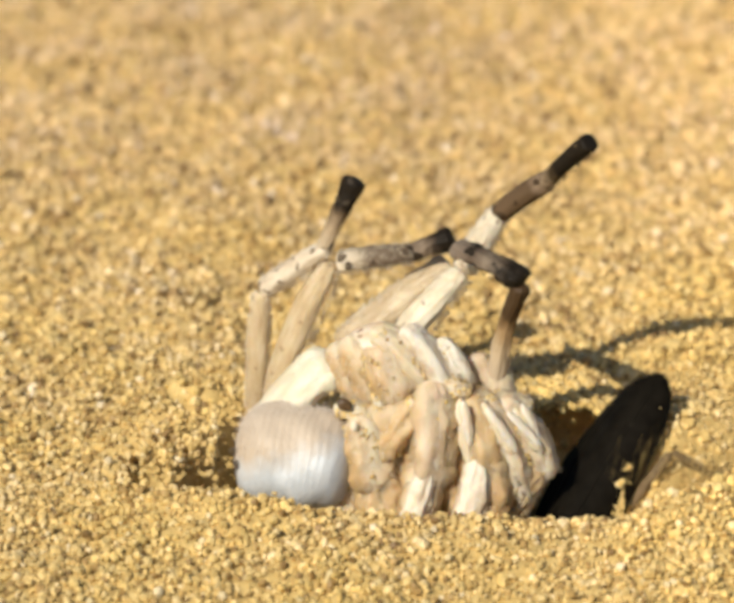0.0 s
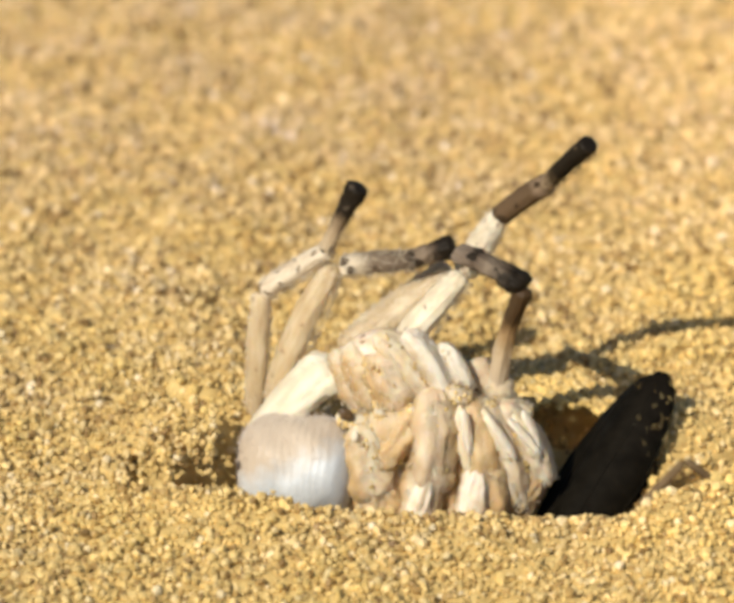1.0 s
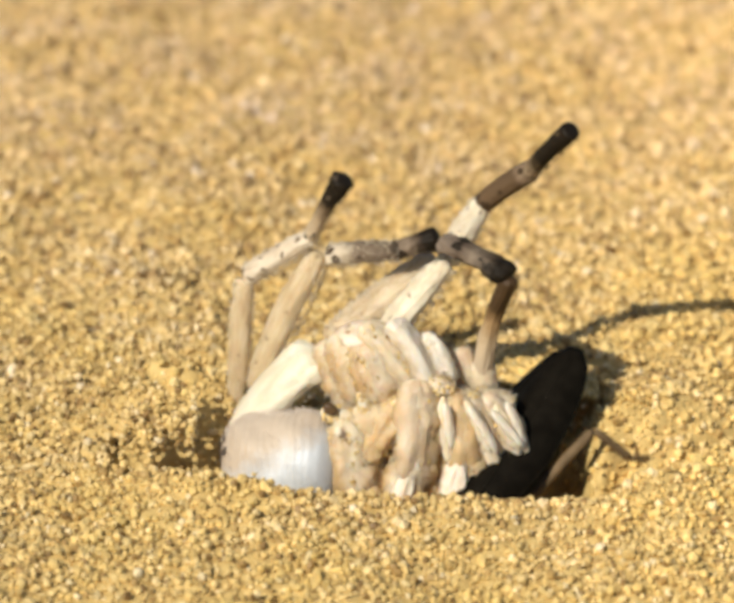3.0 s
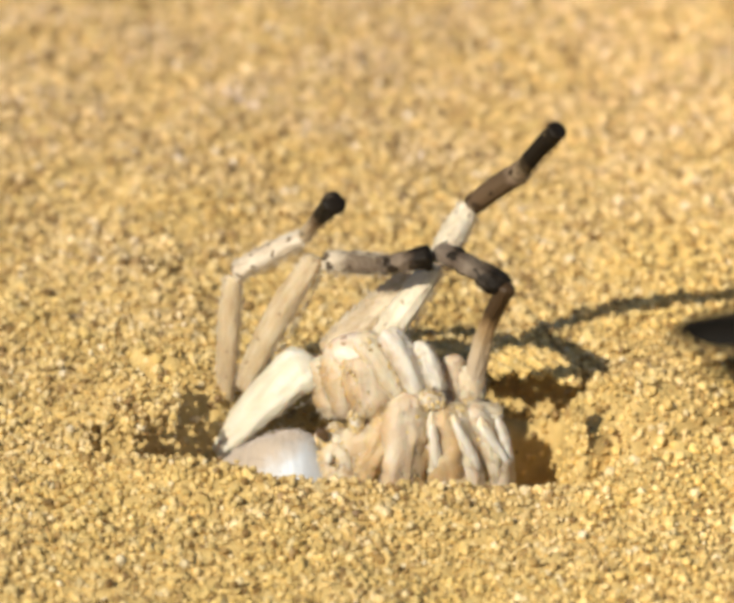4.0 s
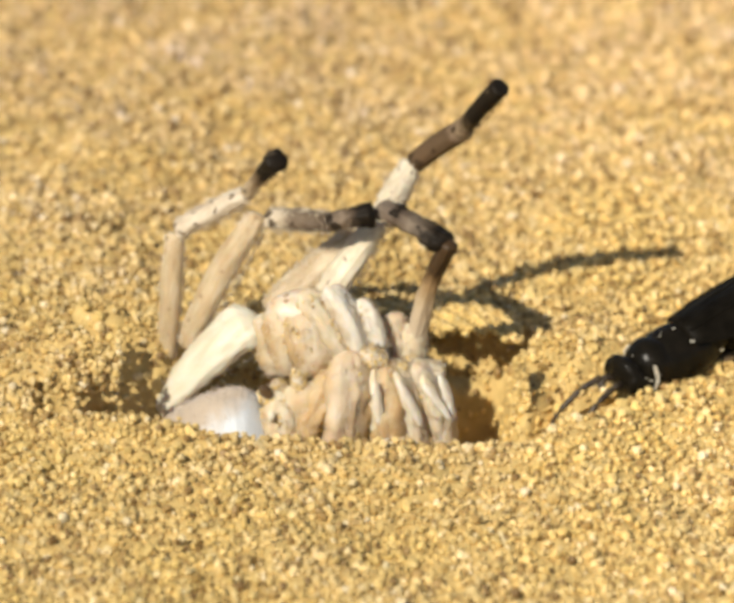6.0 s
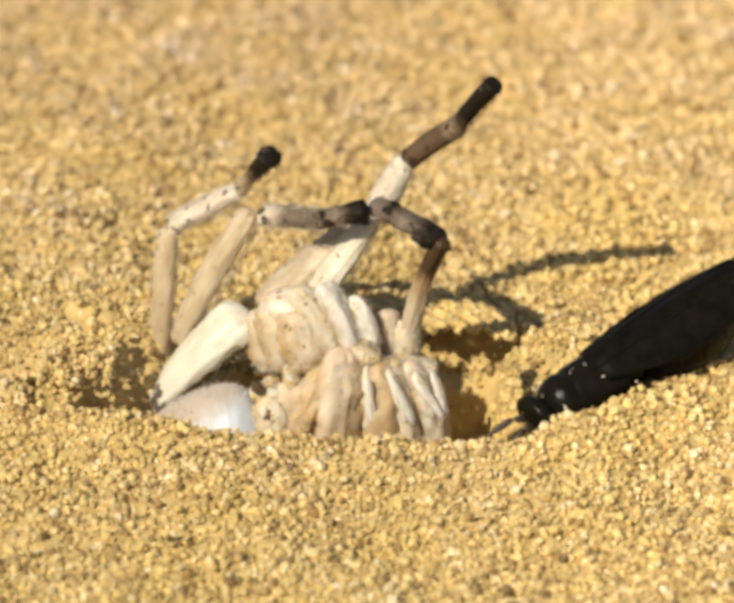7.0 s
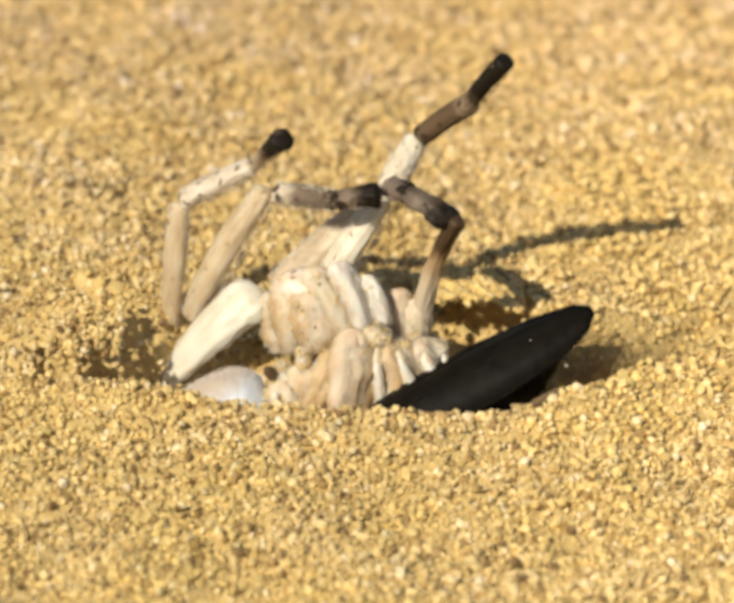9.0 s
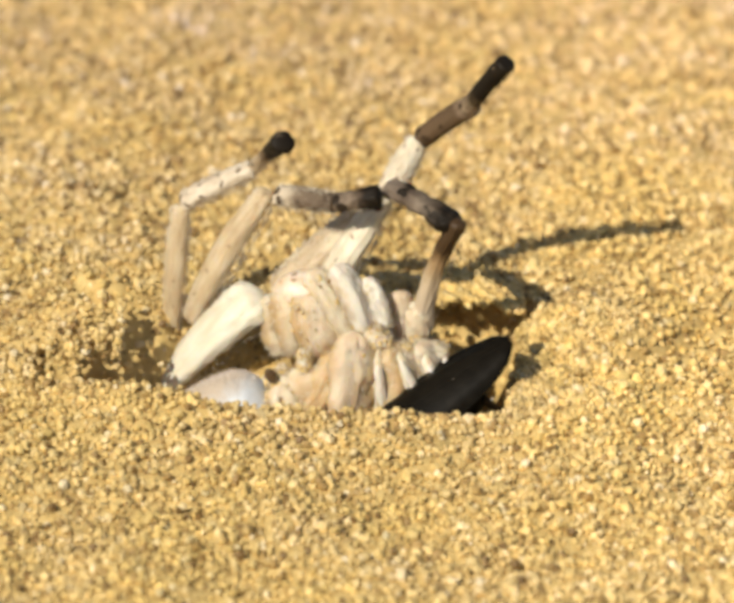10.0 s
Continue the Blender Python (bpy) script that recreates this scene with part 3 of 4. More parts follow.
limb("leg", (9.0, 7.2, 6.6), (10.9, 6.3, -2.3), (9.7, 7.2, 3.3), (10.8, 6.3, -7.2), (1.13, 1.89, 1.33), amber_pale)
limb("patella", (10.4, 6.6, 2.0), (10.1, 5.5, -7.8), (10.7, 6.6, -2.1), (9.6, 5.5, -13.8), (1.61, 2.13, 2.09), amber_pale)
limb("ridge", (9.8, 5.3, 1.5), (8.5, 4.1, -7.4), (10.0, 5.3, -2.8), (8.1, 4.1, -13.6), (0.80, 1.53, 1.69), white)
limb("ridge", (10.1, 6.3, 6.1), (12.8, 5.8, 1.0), (10.7, 6.3, 2.7), (12.8, 5.8, -3.0), (0.48, 0.76, 0.48), pale)
limb("leg", (10.6, 7.4, 6.0), (13.5, 6.7, -3.4), (11.1, 7.4, 2.7), (13.2, 6.7, -8.2), (0.88, 1.53, 1.13), rose)
limb("patella", (13.2, 7.0, 0.7), (11.0, 6.4, -7.8), (13.2, 7.0, -3.3), (11.4, 6.4, -13.5), (1.2, 1.5, 1.4), amber_pale)
limb("ridge", (12.8, 6.8, 5.4), (15.1, 6.3, 1.2), (13.1, 6.8, 2.2), (15.0, 6.3, -2.6), (0.48, 0.76, 0.48), pale)
limb("leg", (11.8, 7.9, 5.9), (15.9, 7.3, -1.4), (12.3, 7.9, 2.7), (15.6, 7.3, -5.6), (0.92, 1.41, 0.88), rose)
limb("patella", (15.6, 7.4, 0.8), (12.8, 7.0, -5.6), (15.3, 7.4, -3.0), (13.0, 7.0, -10.0), (0.90, 1.15, 0.88), amber_pale)
limb("leg", (10.9, 8.6, 5.2), (14.8, 8.6, 4.5), (11.5, 8.6, 1.9), (15.0, 8.6, 1.4), (0.68, 1.05, 0.84), pale)
limb("coxa", (4.7, 7.2, 6.5), (7.4, 6.8, 6.5), (5.6, 7.2, 2.8), (8.2, 6.8, 3.0), (0.68, 0.96, 0.80), amber_pale)
limb("coxa", (6.7, 7.4, 7.5), (9.3, 7.0, 6.5), (7.6, 7.4, 4.1), (9.9, 7.0, 3.1), (0.80, 1.00, 0.80), rose)
limb("coxa", (9.0, 7.6, 5.8), (11.6, 7.6, 5.4), (9.6, 7.6, 2.4), (12.0, 7.6, 2.1), (0.68, 0.88, 0.68), pale)
limb("coxa", (1.1, 7.6, 6.6), (1.5, 7.0, 4.6), (2.3, 7.6, 2.6), (2.5, 7.0, 0.1), (0.36, 0.60, 0.36), white)
limb("coxa", (3.6, 7.0, 5.7), (5.0, 6.6, 5.6), (4.5, 7.0, 1.7), (5.8, 6.6, 1.6), (0.44, 0.64, 0.48), white)
limb("ridge", (10.4, 5.3, 6.0), (12.9, 5.3, 1.8), (10.9, 5.3, 2.4), (13.2, 5.3, -2.5), (0.30, 0.44, 0.26), white)
limb("ridge", (12.3, 5.9, 5.3), (15.1, 5.9, 2.0), (13.2, 5.9, 1.7), (15.9, 5.9, -2.3), (0.30, 0.44, 0.26), white)
limb("ridge", (8.4, 5.0, 6.6), (9.0, 5.0, 2.6), (8.9, 5.0, 2.3), (9.5, 5.0, -2.4), (0.30, 0.44, 0.26), white)
limb("ridge", (13.6, 6.6, 5.8), (15.7, 6.6, 0.8), (14.6, 6.6, 2.2), (15.7, 6.6, -1.3), (0.30, 0.44, 0.26), white)
limb("leg", (9.6, 11.2, 8.7), (10.8, 10.6, 4.6), (10.6, 11.2, 6.1), (11.3, 10.6, 1.3), (0.88, 1.29, 1.00), rose)
limb("leg", (11.5, 10.6, 8.0), (11.9, 10.2, 4.3), (12.3, 10.6, 5.4), (12.3, 10.2, 1.1), (0.88, 1.29, 0.92), pale)
limb("palp", (9.0, 11.6, 8.2), (10.1, 11.2, 6.6), (10.0, 11.6, 5.4), (10.8, 11.2, 3.6), (0.80, 1.05, 0.72), amber)
limb("palp", (10.8, 9.6, 5.6), (12.5, 9.6, 5.1), (11.4, 9.6, 2.4), (12.9, 9.6, 2.0), (0.72, 0.96, 0.68), amber)
limb("leg", (7.4, 8.8, 4.6), (7.7, 7.6, -4.7), (8.1, 8.8, 0.8), (7.6, 7.6, -10.3), (1.21, 2.01, 2.01), amber_pale)
limb("leg", (3.3, 8.6, 3.8), (4.1, 7.6, -7.0), (4.2, 8.6, -0.5), (4.1, 7.6, -13.3), (1.21, 2.01, 2.01), amber_pale)


def blob(name, mat, a, b, axes, turn_a, turn_b, parent=spider, ridges=0.0, label="", dent=0.04, boxy=2.0):
    """An ovoid with half axes in millimetres, at a then b; turns are degrees about x, y, z. boxy: above 2 it fills its box more, like a cask."""
    bm = bmesh.new()
    bmesh.ops.create_uvsphere(bm, u_segments=48, v_segments=150 if ridges else 24, radius=1.0)
    bmesh.ops.rotate(bm, verts=bm.verts, matrix=Matrix.Rotation(radians(90), 3, "Y"))
    for v in bm.verts:
        p = v.co.copy()
        r = math.hypot(p.y, p.z)
        full = (abs(p.x) ** boxy + r ** boxy) ** (-1 / boxy)
        k = 1 + dent * noise.noise(p * 2.3 + Vector((len(name), 0, 0))) * 2 + ridges * math.sin(p.x * full * 50 + 5 * noise.noise(p * 1.5)) * min(1, max(0, p.z + 0.35) * 1.5)
        v.co = Vector((p.x * full * axes[0], p.y * full * axes[1] * k, p.z * full * axes[2] * k)) * MM
    ob = finish(name, bm, mat, parent, label)
    rows = []
    for t, w in SUNK:
        rows.append((t, pose(*((c + d) * MM for c, d in zip(blend(a, b, w), (0, 2, -0.9))), *blend(turn_a, turn_b, w))))
    KEYED.append((ob, rows))
    return ob


abdomen = blob("abdomen", downy, (-5.9, 6.2, 0.5), (-4.5, 6.2, -4.6), (5.2, 4.5, 4.8), (0, -4, -14), (-14, -27, -10), ridges=0.006, label="swollen bluish white abdomen with downy ribs", boxy=3.0)


def down_coat():
    """Short tan hairs over the top of the abdomen, in rows along its ribs."""
    bm = bmesh.new()
    r = random.Random(5)
    for _ in range(1100):
        rib = r.randrange(26)
        u, a = -0.93 + rib * 0.074 + r.gauss(0, 0.012), r.gauss(1.35, 0.5)
        c = (1 - min(0.97, abs(u)) ** 3) ** (1 / 3)
        foot = Vector((u * 5.15, -4.45 * c * math.cos(a), 4.75 * c * math.sin(a)))
        out = (foot.normalized() + Vector((-0.7, 0, 0.1))).normalized() * r.uniform(0.25, 0.55)
        side = out.cross(Vector((1, 0.2, 0))).normalized() * 0.02
        other = out.cross(side).normalized() * 0.02
        v = [bm.verts.new((foot + d) * MM) for d in (side, -side * 0.5 + other, -side * 0.5 - other, out)]
        for f in ((0, 1, 3), (1, 2, 3), (2, 0, 3)):
            bm.faces.new([v[k] for k in f])
    return finish("hair", bm, fringe, abdomen, "tan hair fringe", smooth=False)


down_coat()
carapace = blob("carapace", shell, (3.3, 8.6, 8.9), (4.5, 8.6, 5.5), (5.4, 3.0, 3.2), (0, 20, 0), (0, 26, 0), label="amber carapace with pale streaks")
blob("sternum", amber_pale, (7.4, 7.4, 2.6), (7.8, 7.4, -1.8), (6.8, 2.6, 5.2), (0, 20, 0), (0, 20, 0), label="amber underside between the leg roots")
blob("eye", dark_eye, (-1.7, 4.7, 6.25), (-0.55, 4.7, 1.45), (0.75, 0.4, 0.5), (0, 35, 0), (0, 55, 0), label="small dark brown eye", dent=0.15)
blob("eye", bead, (-0.9, 3.3, 4.8), (0.0, 3.3, -0.2), (0.34, 0.3, 0.5), (0, 0, 0), (0, 0, 0), label="small pale bead-like eye")
blob("cheek", pale, (2.4, 5.6, 4.3), (3.2, 5.6, -0.2), (2.6, 1.8, 2.2), (0, 0, 0), (0, 0, 0))

# ---- the wasp: x forward, z up, tail tip at the origin, millimetres ----
wasp = tagged(new("wasp"), "glossy black spider-hunting wasp digging beside its prey", "wasp")
wasp.scale = (1.17, 1.17, 1.17)


def lump(name, at, axes, turn=0.0, parent=wasp, mat=chitin, label="", taper=0.0):
    bm = bmesh.new()
    bmesh.ops.create_uvsphere(bm, u_segments=28, v_segments=18, radius=1.0)
    bmesh.ops.rotate(bm, verts=bm.verts, matrix=Matrix.Rotation(radians(90), 3, "Y"))
    for v in bm.verts:
        p = v.co
        k = (1 - taper * max(0, -p.x) ** 1.5) * (1 + 0.05 * noise.noise(p * 2 + Vector(at)))
        v.co = Vector((p.x * axes[0], p.y * axes[1] * k, p.z * axes[2] * k)) * MM
    ob = finish(name, bm, mat, parent, label)
    ob.matrix_basis = pose(*(c * MM for c in at), 0, turn, 0)
    return ob


def tube(name, points, radii, parent, mat=leg_skin, label="", base=None):
    """A bent limb: short lathed stretches from point to point, joined; placed with its first point at base."""
    bm = bmesh.new()
    base = Vector(base if base else points[0])
    for a, b, r0, r1 in zip(points, points[1:], radii, radii[1:]):
        part_bm = bmesh.new()
        n = (Vector(b) - Vector(a)).length
        lathe(part_bm, smooth_profile(n, (r0, (r0 + r1) / 2, r1), n=8), around=10, rough=0.02)
        part_bm.transform(Matrix.Translation(-base * MM) @ along(a, b, (0.1, 0.2, 1)))
        me = bpy.data.meshes.new("t")
        part_bm.to_mesh(me)
        part_bm.free()
        bm.from_mesh(me)
        bpy.data.meshes.remove(me)
    ob = finish(name, bm, mat, parent, label)
    ob.matrix_basis = Matrix.Translation(base * MM)
    return ob


thorax = lump("thorax", (15.9, 0, -0.3), (4.4, 2.4, 2.5))
lump("collar", (2.6, 0, 0.1), (1.9, 2.15, 2.25), parent=thorax)
lump("scutellum", (-2.6, 0, 0.3), (2.4, 1.9, 1.8), parent=thorax)
head = lump("head", (20.5, 0, -0.6), (1.15, 2.15, 2.3), 20, label="black head with glossy eyes")
for side in (-1, 1):
    lump("eye", (0.3, 1.35 * side, 0.35), (0.75, 0.6, 1.3), parent=head)
    tube("antenna", [(21.4, 0.4 * side, -0.4), (22.6, 0.7 * side, 0.1), (24.4, 1.0 * side, -0.4), (26.2, 1.2 * side, -1.9), (27.4, 1.3 * side, -3.9)], [0.3, 0.26, 0.24, 0.2, 0.12], wasp, label="thin curved black antenna")
    # Pale line that paints the glint between head and collar.
    tube("collar_glint", [(19.4, 1.5 * side, 1.2), (19.3, 1.95 * side, 0.2), (19.4, 1.8 * side, -1.0)], [0.1, 0.13, 0.1], wasp, bead, label="pale line painted for the glint behind the head")
lump("jaw", (0.7, 0, -1.7), (0.45, 0.7, 0.7), parent=head)
lump("waist", (11.6, 0, -0.5), (1.8, 1.2, 1.3))
gaster = lump("abdomen", (7.0, 0, -0.4), (5.6, 2.9, 3.0), -2, taper=0.42)
for x, r in ((2.4, 2.66), (0.2, 2.94), (-2.0, 2.5), (-3.7, 1.8)):
    bm = bmesh.new()
    lathe(bm, [(-0.25, r * 0.96), (-0.1, r * 1.01), (0.1, r * 1.01), (0.25, r * 0.96)], around=24, rough=0.0)
    ring = finish("band", bm, chitin, gaster)
    ring.location = (x * MM, 0, 0)


def wing(side):
    """A folded wing, a long rounded blade with a thick front vein, lying along the back."""
    bm = bmesh.new()
    n = 18
    rows = []
    for i in range(n + 1):
        s = i / n
        x = 15.6 - 18.0 * s
        half = 0.3 + 2.6 * min(1, 0.25 + 2.2 * s) * max(0, 1 - s ** 4) ** 0.55
        lift = 2.35 + 0.75 * math.sin(math.pi * min(1, 1.25 * s) * 0.5) - 0.5 * s ** 3
        row = []
        for k in range(5):
            c = k / 4 * 2 - 1
            y = side * (0.55 * (1 - s) + 0.25 + half * c * 0.95)
            z = lift - 0.26 * abs(y) ** 1.6 * (1 - 0.35 * s ** 2) + 0.05 * math.sin(7 * s + 5 * c) + 0.06 * side
            row.append((x, y, z))
        rows.append(row)
    top = [[bm.verts.new(Vector(p) * MM) for p in r] for r in rows]
    low = [[bm.verts.new((Vector(p) - Vector((0, 0, 0.09))) * MM) for p in r] for r in rows]
    for i in range(n):
        for k in range(4):
            bm.faces.new((top[i][k], top[i][k + 1], top[i + 1][k + 1], top[i + 1][k]))
            bm.faces.new((low[i][k], low[i + 1][k], low[i + 1][k + 1], low[i][k + 1]))
        for k in (0, 4):
            bm.faces.new((top[i][k], top[i + 1][k], low[i + 1][k], low[i][k]))
    for i in (0, n):
        for k in range(4):
            bm.faces.new((top[i][k], low[i][k], low[i][k + 1], top[i][k + 1]))
    bmesh.ops.recalc_face_normals(bm, faces=bm.faces)
    ob = finish("wing", bm, wing_skin, wasp, "folded smoky black wing")
    for k in (0, 2, 4):
        tube("vein", [rows[i][k] for i in (0, 4, 9, 14, 17)], [0.09, 0.08, 0.07, 0.06, 0.04], ob, wing_skin)


for side in (-1, 1):
    wing(side)


def glint_specks():
    """Pale specks scattered over the wasp's back and flanks that paint its sun glints."""
    bm = bmesh.new()
    g = random.Random(12)
    for _ in range(26):
        x, a = g.choice((g.uniform(0.5, 3.0), g.uniform(9.5, 20.5), g.uniform(9.5, 20.5))), g.uniform(0.1, 3.0)
        r = float(np.interp(x, (0, 3, 8, 11, 13, 16, 19, 21), (2.6, 3.1, 3.15, 2.6, 2.5, 2.4, 2.0, 1.7)))
        at = Vector((x, -r * math.cos(a), -0.2 + r * math.sin(a)))
        size = g.uniform(0.07, 0.16)
        v = [bm.verts.new((at + Vector(d) * size) * MM) for d in ((1, 0, 0), (-1, 0.2, 0), (0, 0.8, 0), (0.1, -0.9, 0), (0, 0, 0.9), (0, 0.1, -1))]
        for k in ((0, 2, 4), (2, 1, 4), (1, 3, 4), (3, 0, 4), (2, 0, 5), (1, 2, 5), (3, 1, 5), (0, 3, 5)):
            bm.faces.new([v[i] for i in k])
    finish("painted_glints", bm, bead, wasp, "pale specks painted for the sun glints on the body", smooth=False)


glint_specks()
HIND = []
for side in (-1, 1):
    for pair, hip, knee, heel, toe in ((0, (17.8, 1.5, -1.6), (20.6, 2.6, -2.2), (21.6, 3.0, -4.2), (23.6, 3.2, -5.0)), (1, (15.2, 1.7, -1.8), (14.0, 3.4, -2.2), (12.6, 4.0, -4.4), (10.6, 4.4, -5.2)), (2, (12.8, 1.6, -1.6), (3.4, 5.6, 1.9), (3.4, 8.6, -0.2), (0.8, 10.6, -2.6))):
        if pair == 2 and side < 0:
            knee, heel, toe = (7.5, 3.0, -0.8), (4.2, 3.8, -3.0), (1.0, 4.2, -4.6)
        p = [(x, y * side, z) for x, y, z in (hip, knee, heel, toe)]
        skin = dusty_leg if pair == 2 and side > 0 else leg_skin
        leg = tube("leg", [p[0], p[1]], [0.55, 0.4], wasp, skin)
        shin = tube("tibia", [p[1], p[2]], [0.36, 0.28], leg, skin, base=p[1])
        shin.matrix_basis = Matrix.Translation((Vector(p[1]) - Vector(p[0])) * MM)
        foot = tube("tarsus", [p[2], tuple(Vector(p[2]).lerp(Vector(p[3]), 0.5)), p[3]], [0.24, 0.18, 0.1], leg, skin, base=p[2])
        foot.matrix_basis = Matrix.Translation((Vector(p[2]) - Vector(p[0])) * MM)
        spur = tube("spur", [p[2], tuple(Vector(p[2]) + Vector((-1.0, 0.3 * side, -0.4)))], [0.12, 0.04], leg, base=p[2])
        spur.matrix_basis = foot.matrix_basis.copy()
        HIND.append((leg, p[0], side, pair))

# seconds, head, tail tip
WASP = (
    (0.0, (12.2, 1.2, -12.7), (25.1, 17.0, 0.8)),
    (0.2, (13.5, 2.8, -11.9), (25.2, 16.8, 4.4)),
    (0.3, (13.0, 2.2, -12.1), (25.7, 16.7, 3.0)),
    (0.4, (12.6, 1.5, -12.6), (25.1, 16.6, 2.1)),
    (0.6, (12.1, 0.9, -12.6), (25.5, 16.5, 0.8)),
    (0.9, (12.2, 0.7, -12.5), (25.6, 16.2, 1.0)),
    (1.2, (12.5, 0.7, -12.7), (25.5, 15.9, 1.4)),
    (1.4, (11.1, 0.9, -12.3), (25.3, 15.7, 1.0)),
    (1.6, (10.5, 0.6, -11.9), (24.9, 15.5, 1.0)),
    (1.8, (8.2, 0.2, -12.6), (22.5, 15.4, 0.2)),
    (2.0, (7.8, 0.2, -12.2), (22.2, 15.2, 0.8)),
    (2.2, (6.8, -0.4, -11.6), (21.2, 15.0, 0.7)),
    (2.4, (5.1, -2.1, -12.1), (18.9, 14.6, -0.7)),
    (2.5, (5.0, -1.5, -11.8), (19.4, 14.4, 0.0)),
    (2.7, (3.9, -2.4, -12.3), (18.0, 14.0, -0.8)),
    (3.1, (7.0, -1.5, -9.0), (19.5, 15.5, 3.0)),
    (3.4, (13.5, -2.5, -5.5), (18.5, 19.5, 3.0)),
    (3.7, (20.5, -3.0, 1.5), (17.5, 20.0, 0.5)),
    (3.8, (22.0, -3.0, 3.5), (18.0, 20.0, 0.5)),
    (3.9, (45.5, 6.0, 1.0), (22.5, 14.0, -4.0)),
    (4.0, (56.6, 16.0, 7.3), (33.8, 18.0, 3.3)),
    (4.15, (74.0, 40.0, 10.0), (54.0, 31.0, 8.0)),
    (4.3, (70.0, 52.0, 8.0), (64.5, 31.0, 7.0)),
    (4.45, (54.0, 45.0, 5.0), (69.0, 30.0, 6.0)),
    (4.6, (48.0, 16.5, 2.6), (68.5, 29.5, 5.1)),
    (4.8, (40.4, 14.9, 2.0), (59.8, 29.7, 4.6)),
    (5.0, (38.7, 14.5, 2.3), (58.2, 29.2, 5.0)),
    (5.2, (37.1, 13.4, 2.2), (56.6, 28.1, 5.0)),
    (5.4, (36.1, 12.3, 2.1), (55.6, 27.0, 5.0)),
    (5.6, (34.6, 11.2, 1.9), (54.1, 25.8, 4.9)),
    (5.8, (32.8, 10.2, 1.7), (52.4, 24.7, 4.8)),
    (6.0, (30.9, 9.1, 1.0), (50.5, 23.5, 4.2)),
    (6.2, (29.0, 8.0, 0.6), (48.7, 22.4, 3.9)),
    (6.7, (24.7, 6.4, -1.0), (45.5, 19.0, 5.6)),
    (7.3, (22.5, 5.5, -2.5), (43.3, 17.8, 4.7)),
    (7.5, (23.1, 5.4, -2.6), (43.9, 17.5, 4.9)),
    (7.9, (22.7, 5.2, -3.5), (42.9, 17.9, 4.8)),
    (8.2, (23.1, 5.1, -3.9), (43.3, 17.6, 4.7)),
    (8.3, (22.6, 4.2, -3.7), (43.1, 16.4, 4.4)),
    (8.4, (18.5, 2.8, -3.3), (41.6, 6.9, 5.9)),
    (8.5, (12.4, 1.6, -3.8), (36.0, 10.1, -1.5)),
    (8.6, (6.4, 1.6, 0.4), (28.9, 7.8, 1.5)),
    (8.8, (6.5, 1.6, -0.9), (28.0, 10.9, 0.0)),
    (8.9, (4.2, 1.6, -6.0), (26.4, 5.5, 2.7)),
    (9.0, (4.3, 1.6, -7.3), (26.0, 5.5, 2.6)),
    (9.2, (4.0, 1.6, -9.0), (25.9, 5.5, 2.5)),
    (9.4, (1.6, 1.6, -12.4), (22.0, 5.5, 1.5)),
    (9.6, (0.3, 1.6, -14.4), (20.2, 5.5, 0.2)),
    (9.8, (0.8, 1.6, -12.7), (21.5, 5.5, 0.8)),
    (10.0, (-1.1, 1.6, -13.7), (19.5, 5.5, -0.2)),
)


# ---- kicked sand ----
def spurt(seed, n):
    g = np.random.default_rng(seed)
    u = g.uniform(-1, 1, n)
    centres = np.stack([u * 3.0 + g.normal(0, 2.0, n), g.normal(0, 1.4, n), 1.2 * u * u + g.normal(0, 2.4, n) + u * 1.4], -1)
    ob = new("sand_spurt", fast_mesh("sand_spurt", *grains(centres, g.uniform(0.05, 0.11, n), seed, (OCTA_V, OCTA_F)), sand_grain, False))
    return tagged(ob, "loose spray of ochre sand grains kicked up by the wasp", "sand spray", "spurts of kicked sand", "stuff")


SPURTS = []
for i, start in enumerate([-0.2 + 0.125 * k for k in range(8)] + [1.7 + 0.16 * k for k in range(6)] + [8.58 + 0.12 * k for k in range(8)]):
    r = random.Random(i)
    late = start > 5
    left = 5 - (start - 0.9) * 3.6 if 0.9 < start < 5 else 0
    root = Vector((26 + left + (2.5 if start < 0.5 else 0) + r.uniform(-1.5, 1.5), 8, -15)) if not late else Vector((26 - 3.5 * (start - 8.7) + r.uniform(-1, 1), 9, -15))
    fling = Vector((r.uniform(6, 13), r.uniform(-3, 3), 0))
    SPURTS.append((spurt(100 + i, 3600 if start < 0.5 else 2800 if late else 260), start, root, fling, r.uniform(15, 20) if late else r.uniform(24, 30), r.uniform(-30, 30)))

# ---- crusts of sand over the hollows ----
ledge("sand_crust", -19.5, -13.0, 3.6, 10.5, ((-19, -16.5, -14, -12), (0.7, 1.9, 2.6, 2.6)), 1.3, 560, 21, "overhanging crust of ochre sand over a dark hollow", ragged=1.1)
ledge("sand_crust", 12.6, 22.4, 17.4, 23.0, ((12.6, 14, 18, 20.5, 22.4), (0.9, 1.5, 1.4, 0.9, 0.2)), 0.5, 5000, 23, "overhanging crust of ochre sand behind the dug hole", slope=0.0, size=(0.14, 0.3))

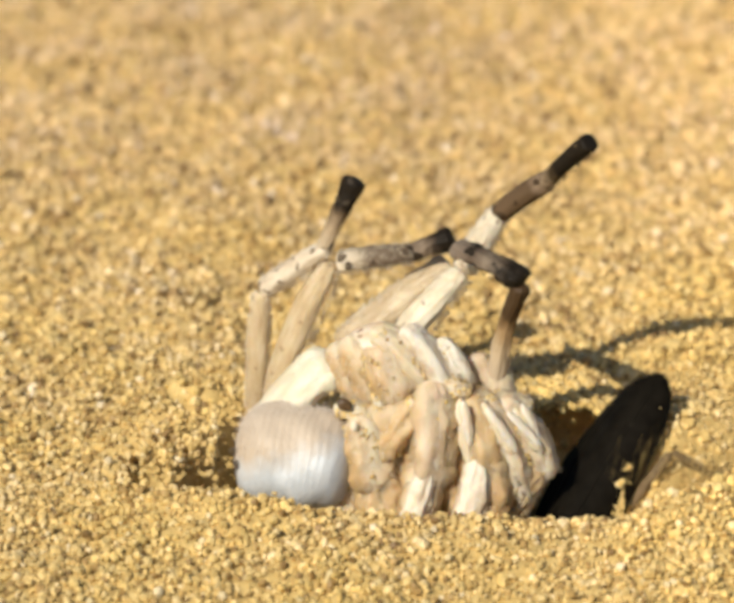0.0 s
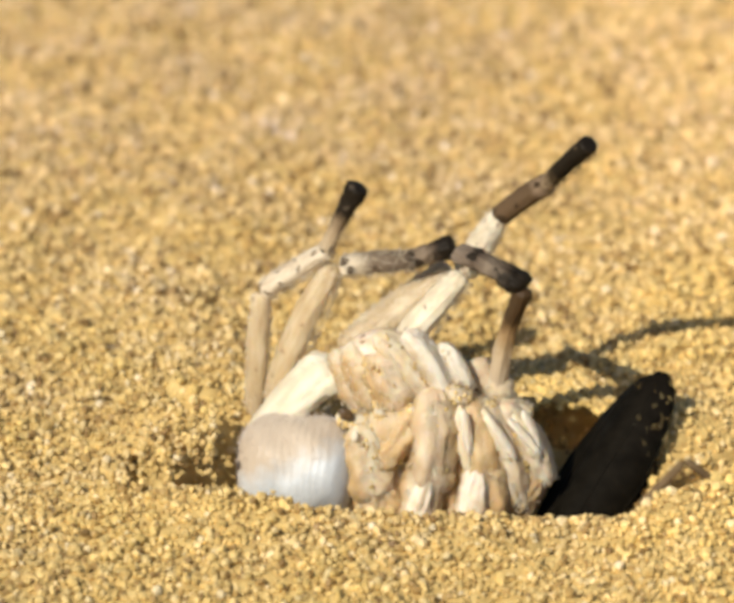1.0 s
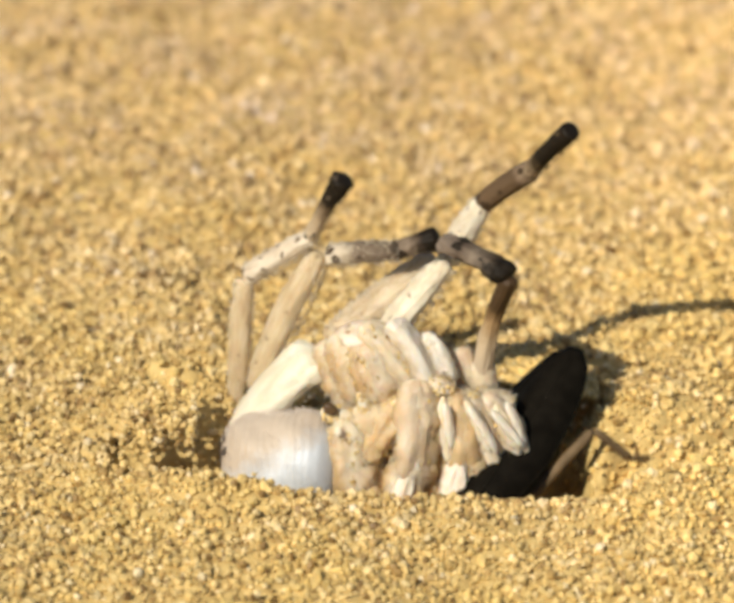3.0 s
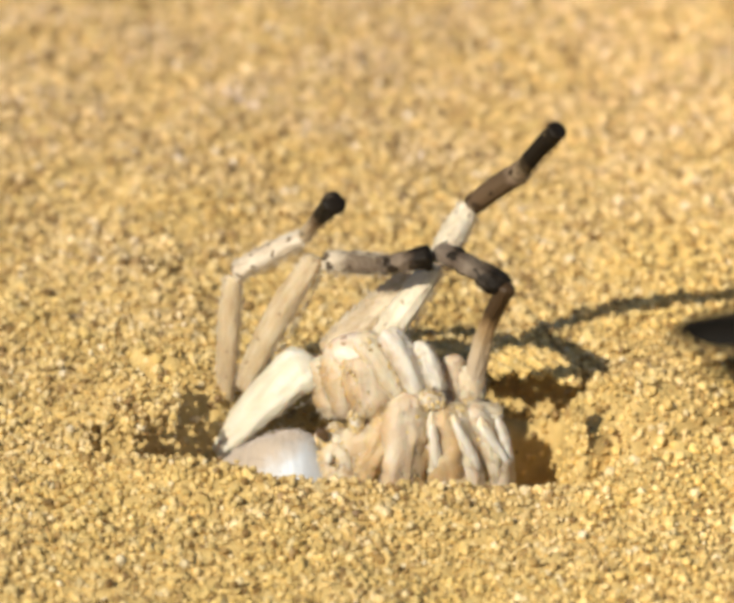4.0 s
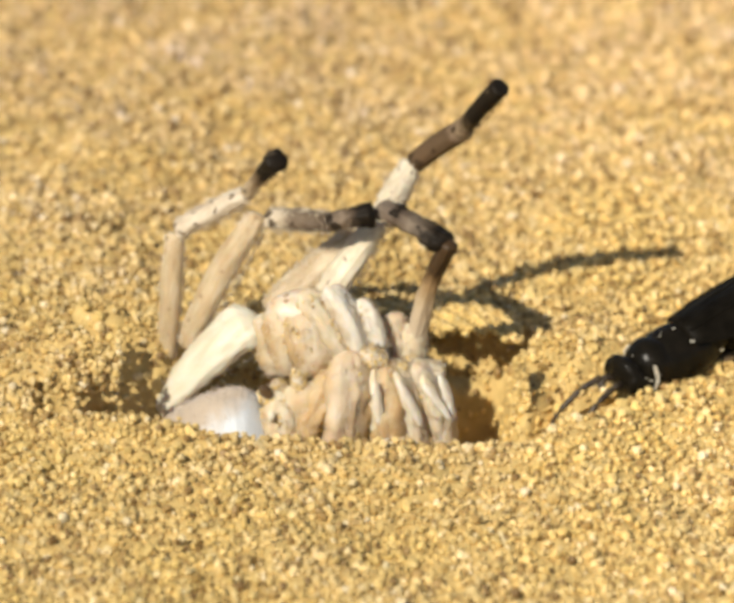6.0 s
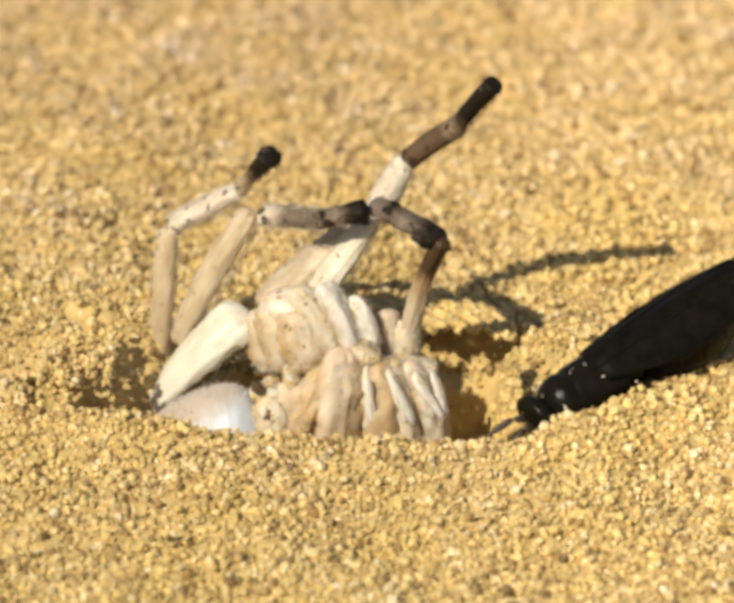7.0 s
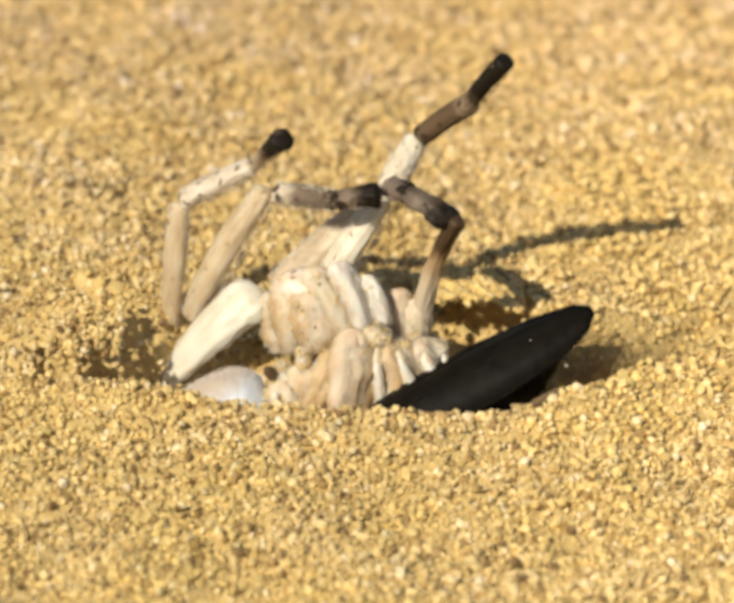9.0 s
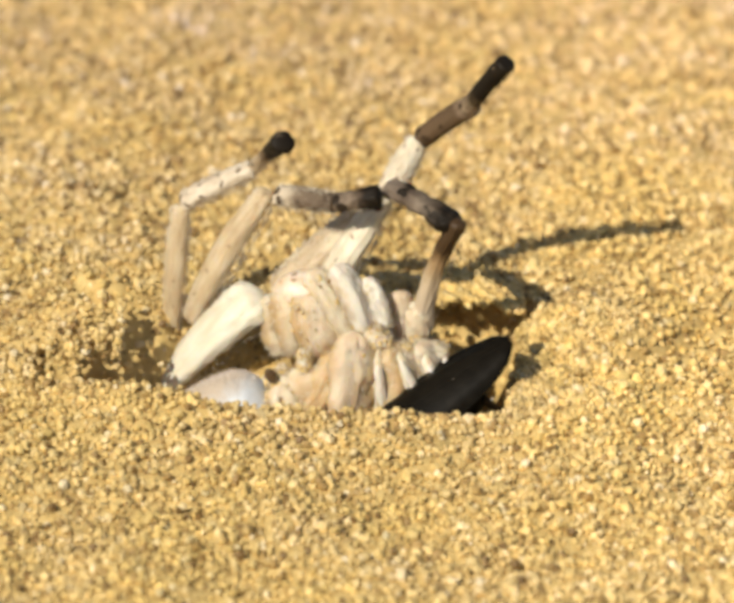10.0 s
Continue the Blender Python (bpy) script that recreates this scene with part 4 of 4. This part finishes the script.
# ---- the thin ridge of sand that the digging pushes up beside the hole ----
def thrown_ridge():
    g = np.random.default_rng(31)
    n = 1500
    s = g.uniform(0, 1, n)
    wide = 0.95 - 0.55 * s
    x = 21.3 + 0.5 * np.sin(math.pi * s) + 0.3 * s + wide * g.uniform(-1, 1, n)
    y = 9.5 + 0.9 * wide * g.uniform(-1, 1, n)
    z = -5.7 + 8.1 * s + 0.2 * np.sin(5 * x)
    ob = new("sand_ridge", fast_mesh("sand_ridge", *grains(np.stack([x, y, z], -1), g.uniform(0.12, 0.27, n), 31), sand_grain, False))
    return tagged(ob, "thin ridge of ochre sand pushed up beside the dug hole", "sand", kind="stuff")


ridge = thrown_ridge()


def kicked_bank():
    """Sand that the wasp heaps up behind itself when it digs again: a steep face towards the hole, level behind it."""
    g = np.random.default_rng(37)
    n = 12000
    y = g.uniform(-3, 18, n)
    d = 9.5 * g.uniform(0, 1, n) ** 1.6
    x = 20.0 + 0.13 * (y + 1) + 0.3 * np.sin(1.7 * y) + d
    low = height(x, y)
    z = low + np.maximum(0, -0.35 - low) * (1 - ease(d / 9)) + g.uniform(-0.45, 0.05, n)
    z = z - np.where(d < 0.5, g.uniform(0, 5, n) ** 1.0, 0)
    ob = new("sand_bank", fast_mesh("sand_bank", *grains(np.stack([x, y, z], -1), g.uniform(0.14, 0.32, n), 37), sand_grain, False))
    return tagged(ob, "fresh bank of ochre sand kicked up beside the dug hole", "sand", kind="stuff")


bank = kicked_bank()

# ---- loose grains over all the sand ----
spots = strewn()
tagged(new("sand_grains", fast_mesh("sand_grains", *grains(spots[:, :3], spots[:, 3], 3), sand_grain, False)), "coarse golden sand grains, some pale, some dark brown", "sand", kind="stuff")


def motions():
    for ob, rows in KEYED:
        walk(ob, rows)
    walk(wasp, [(t, along(tail, nose)) for t, nose, tail in WASP])
    for leg, hip, side, pair in HIND:
        rows = []
        for k in range(101):
            t = k / 10
            digging = t < 2.8 or t > 8.7
            swing = (9 if digging else 7 if 3.7 < t < 7.4 else 2) * math.sin(2 * math.pi * (2.3 * t + 0.33 * pair + 0.5 * (side > 0)))
            tuck = 32 * float(np.clip((t - 2.8) / 0.8, 0, 1)) if pair == 2 and side > 0 else 0.0
            rows.append((t, pose(*(c * MM for c in hip), -tuck, swing * 0.6, swing * side + tuck)))
        walk(leg, rows)
    walk(ridge, [(0.0, pose(0, 0, -15 * MM)), (2.8, pose(0, 0, -15 * MM)), (3.4, pose(0, 0, -12 * MM)), (3.9, pose(0, 0, -0.6 * MM)), (4.0, pose(0, 0, 0)), (10.0, pose(0, 0, 0))])
    walk(bank, [(0.0, pose(0, 0, -14 * MM)), (8.5, pose(0, 0, -14 * MM)), (8.7, pose(0, 0, -7 * MM)), (8.9, pose(0, 0, -1.8 * MM)), (9.4, pose(0, 0, 0)), (10.0, pose(0, 0, 0))])
    for ob, start, root, fling, rise, spin in SPURTS:
        rows = [] if start <= 0 else [(0.0, pose(*(root * MM), 0, 0, 0))]
        for k in range(8):
            s = k / 7
            t = start + 0.55 * s
            if 0 <= t <= 10:
                p = root + fling * s + Vector((0, 0, rise * 4 * s * (1 - s) * (1 - 0.3 * s) if s < 1 else 0))
                rows.append((t, pose(*(p * MM), 0, spin * s, 0)))
        if rows[0][0] > 0:
            rows.insert(0, (0.0, rows[0][1]))
        if rows[-1][0] < 10:
            rows.append((10.0, rows[-1][1]))
        walk(ob, rows)


motions()
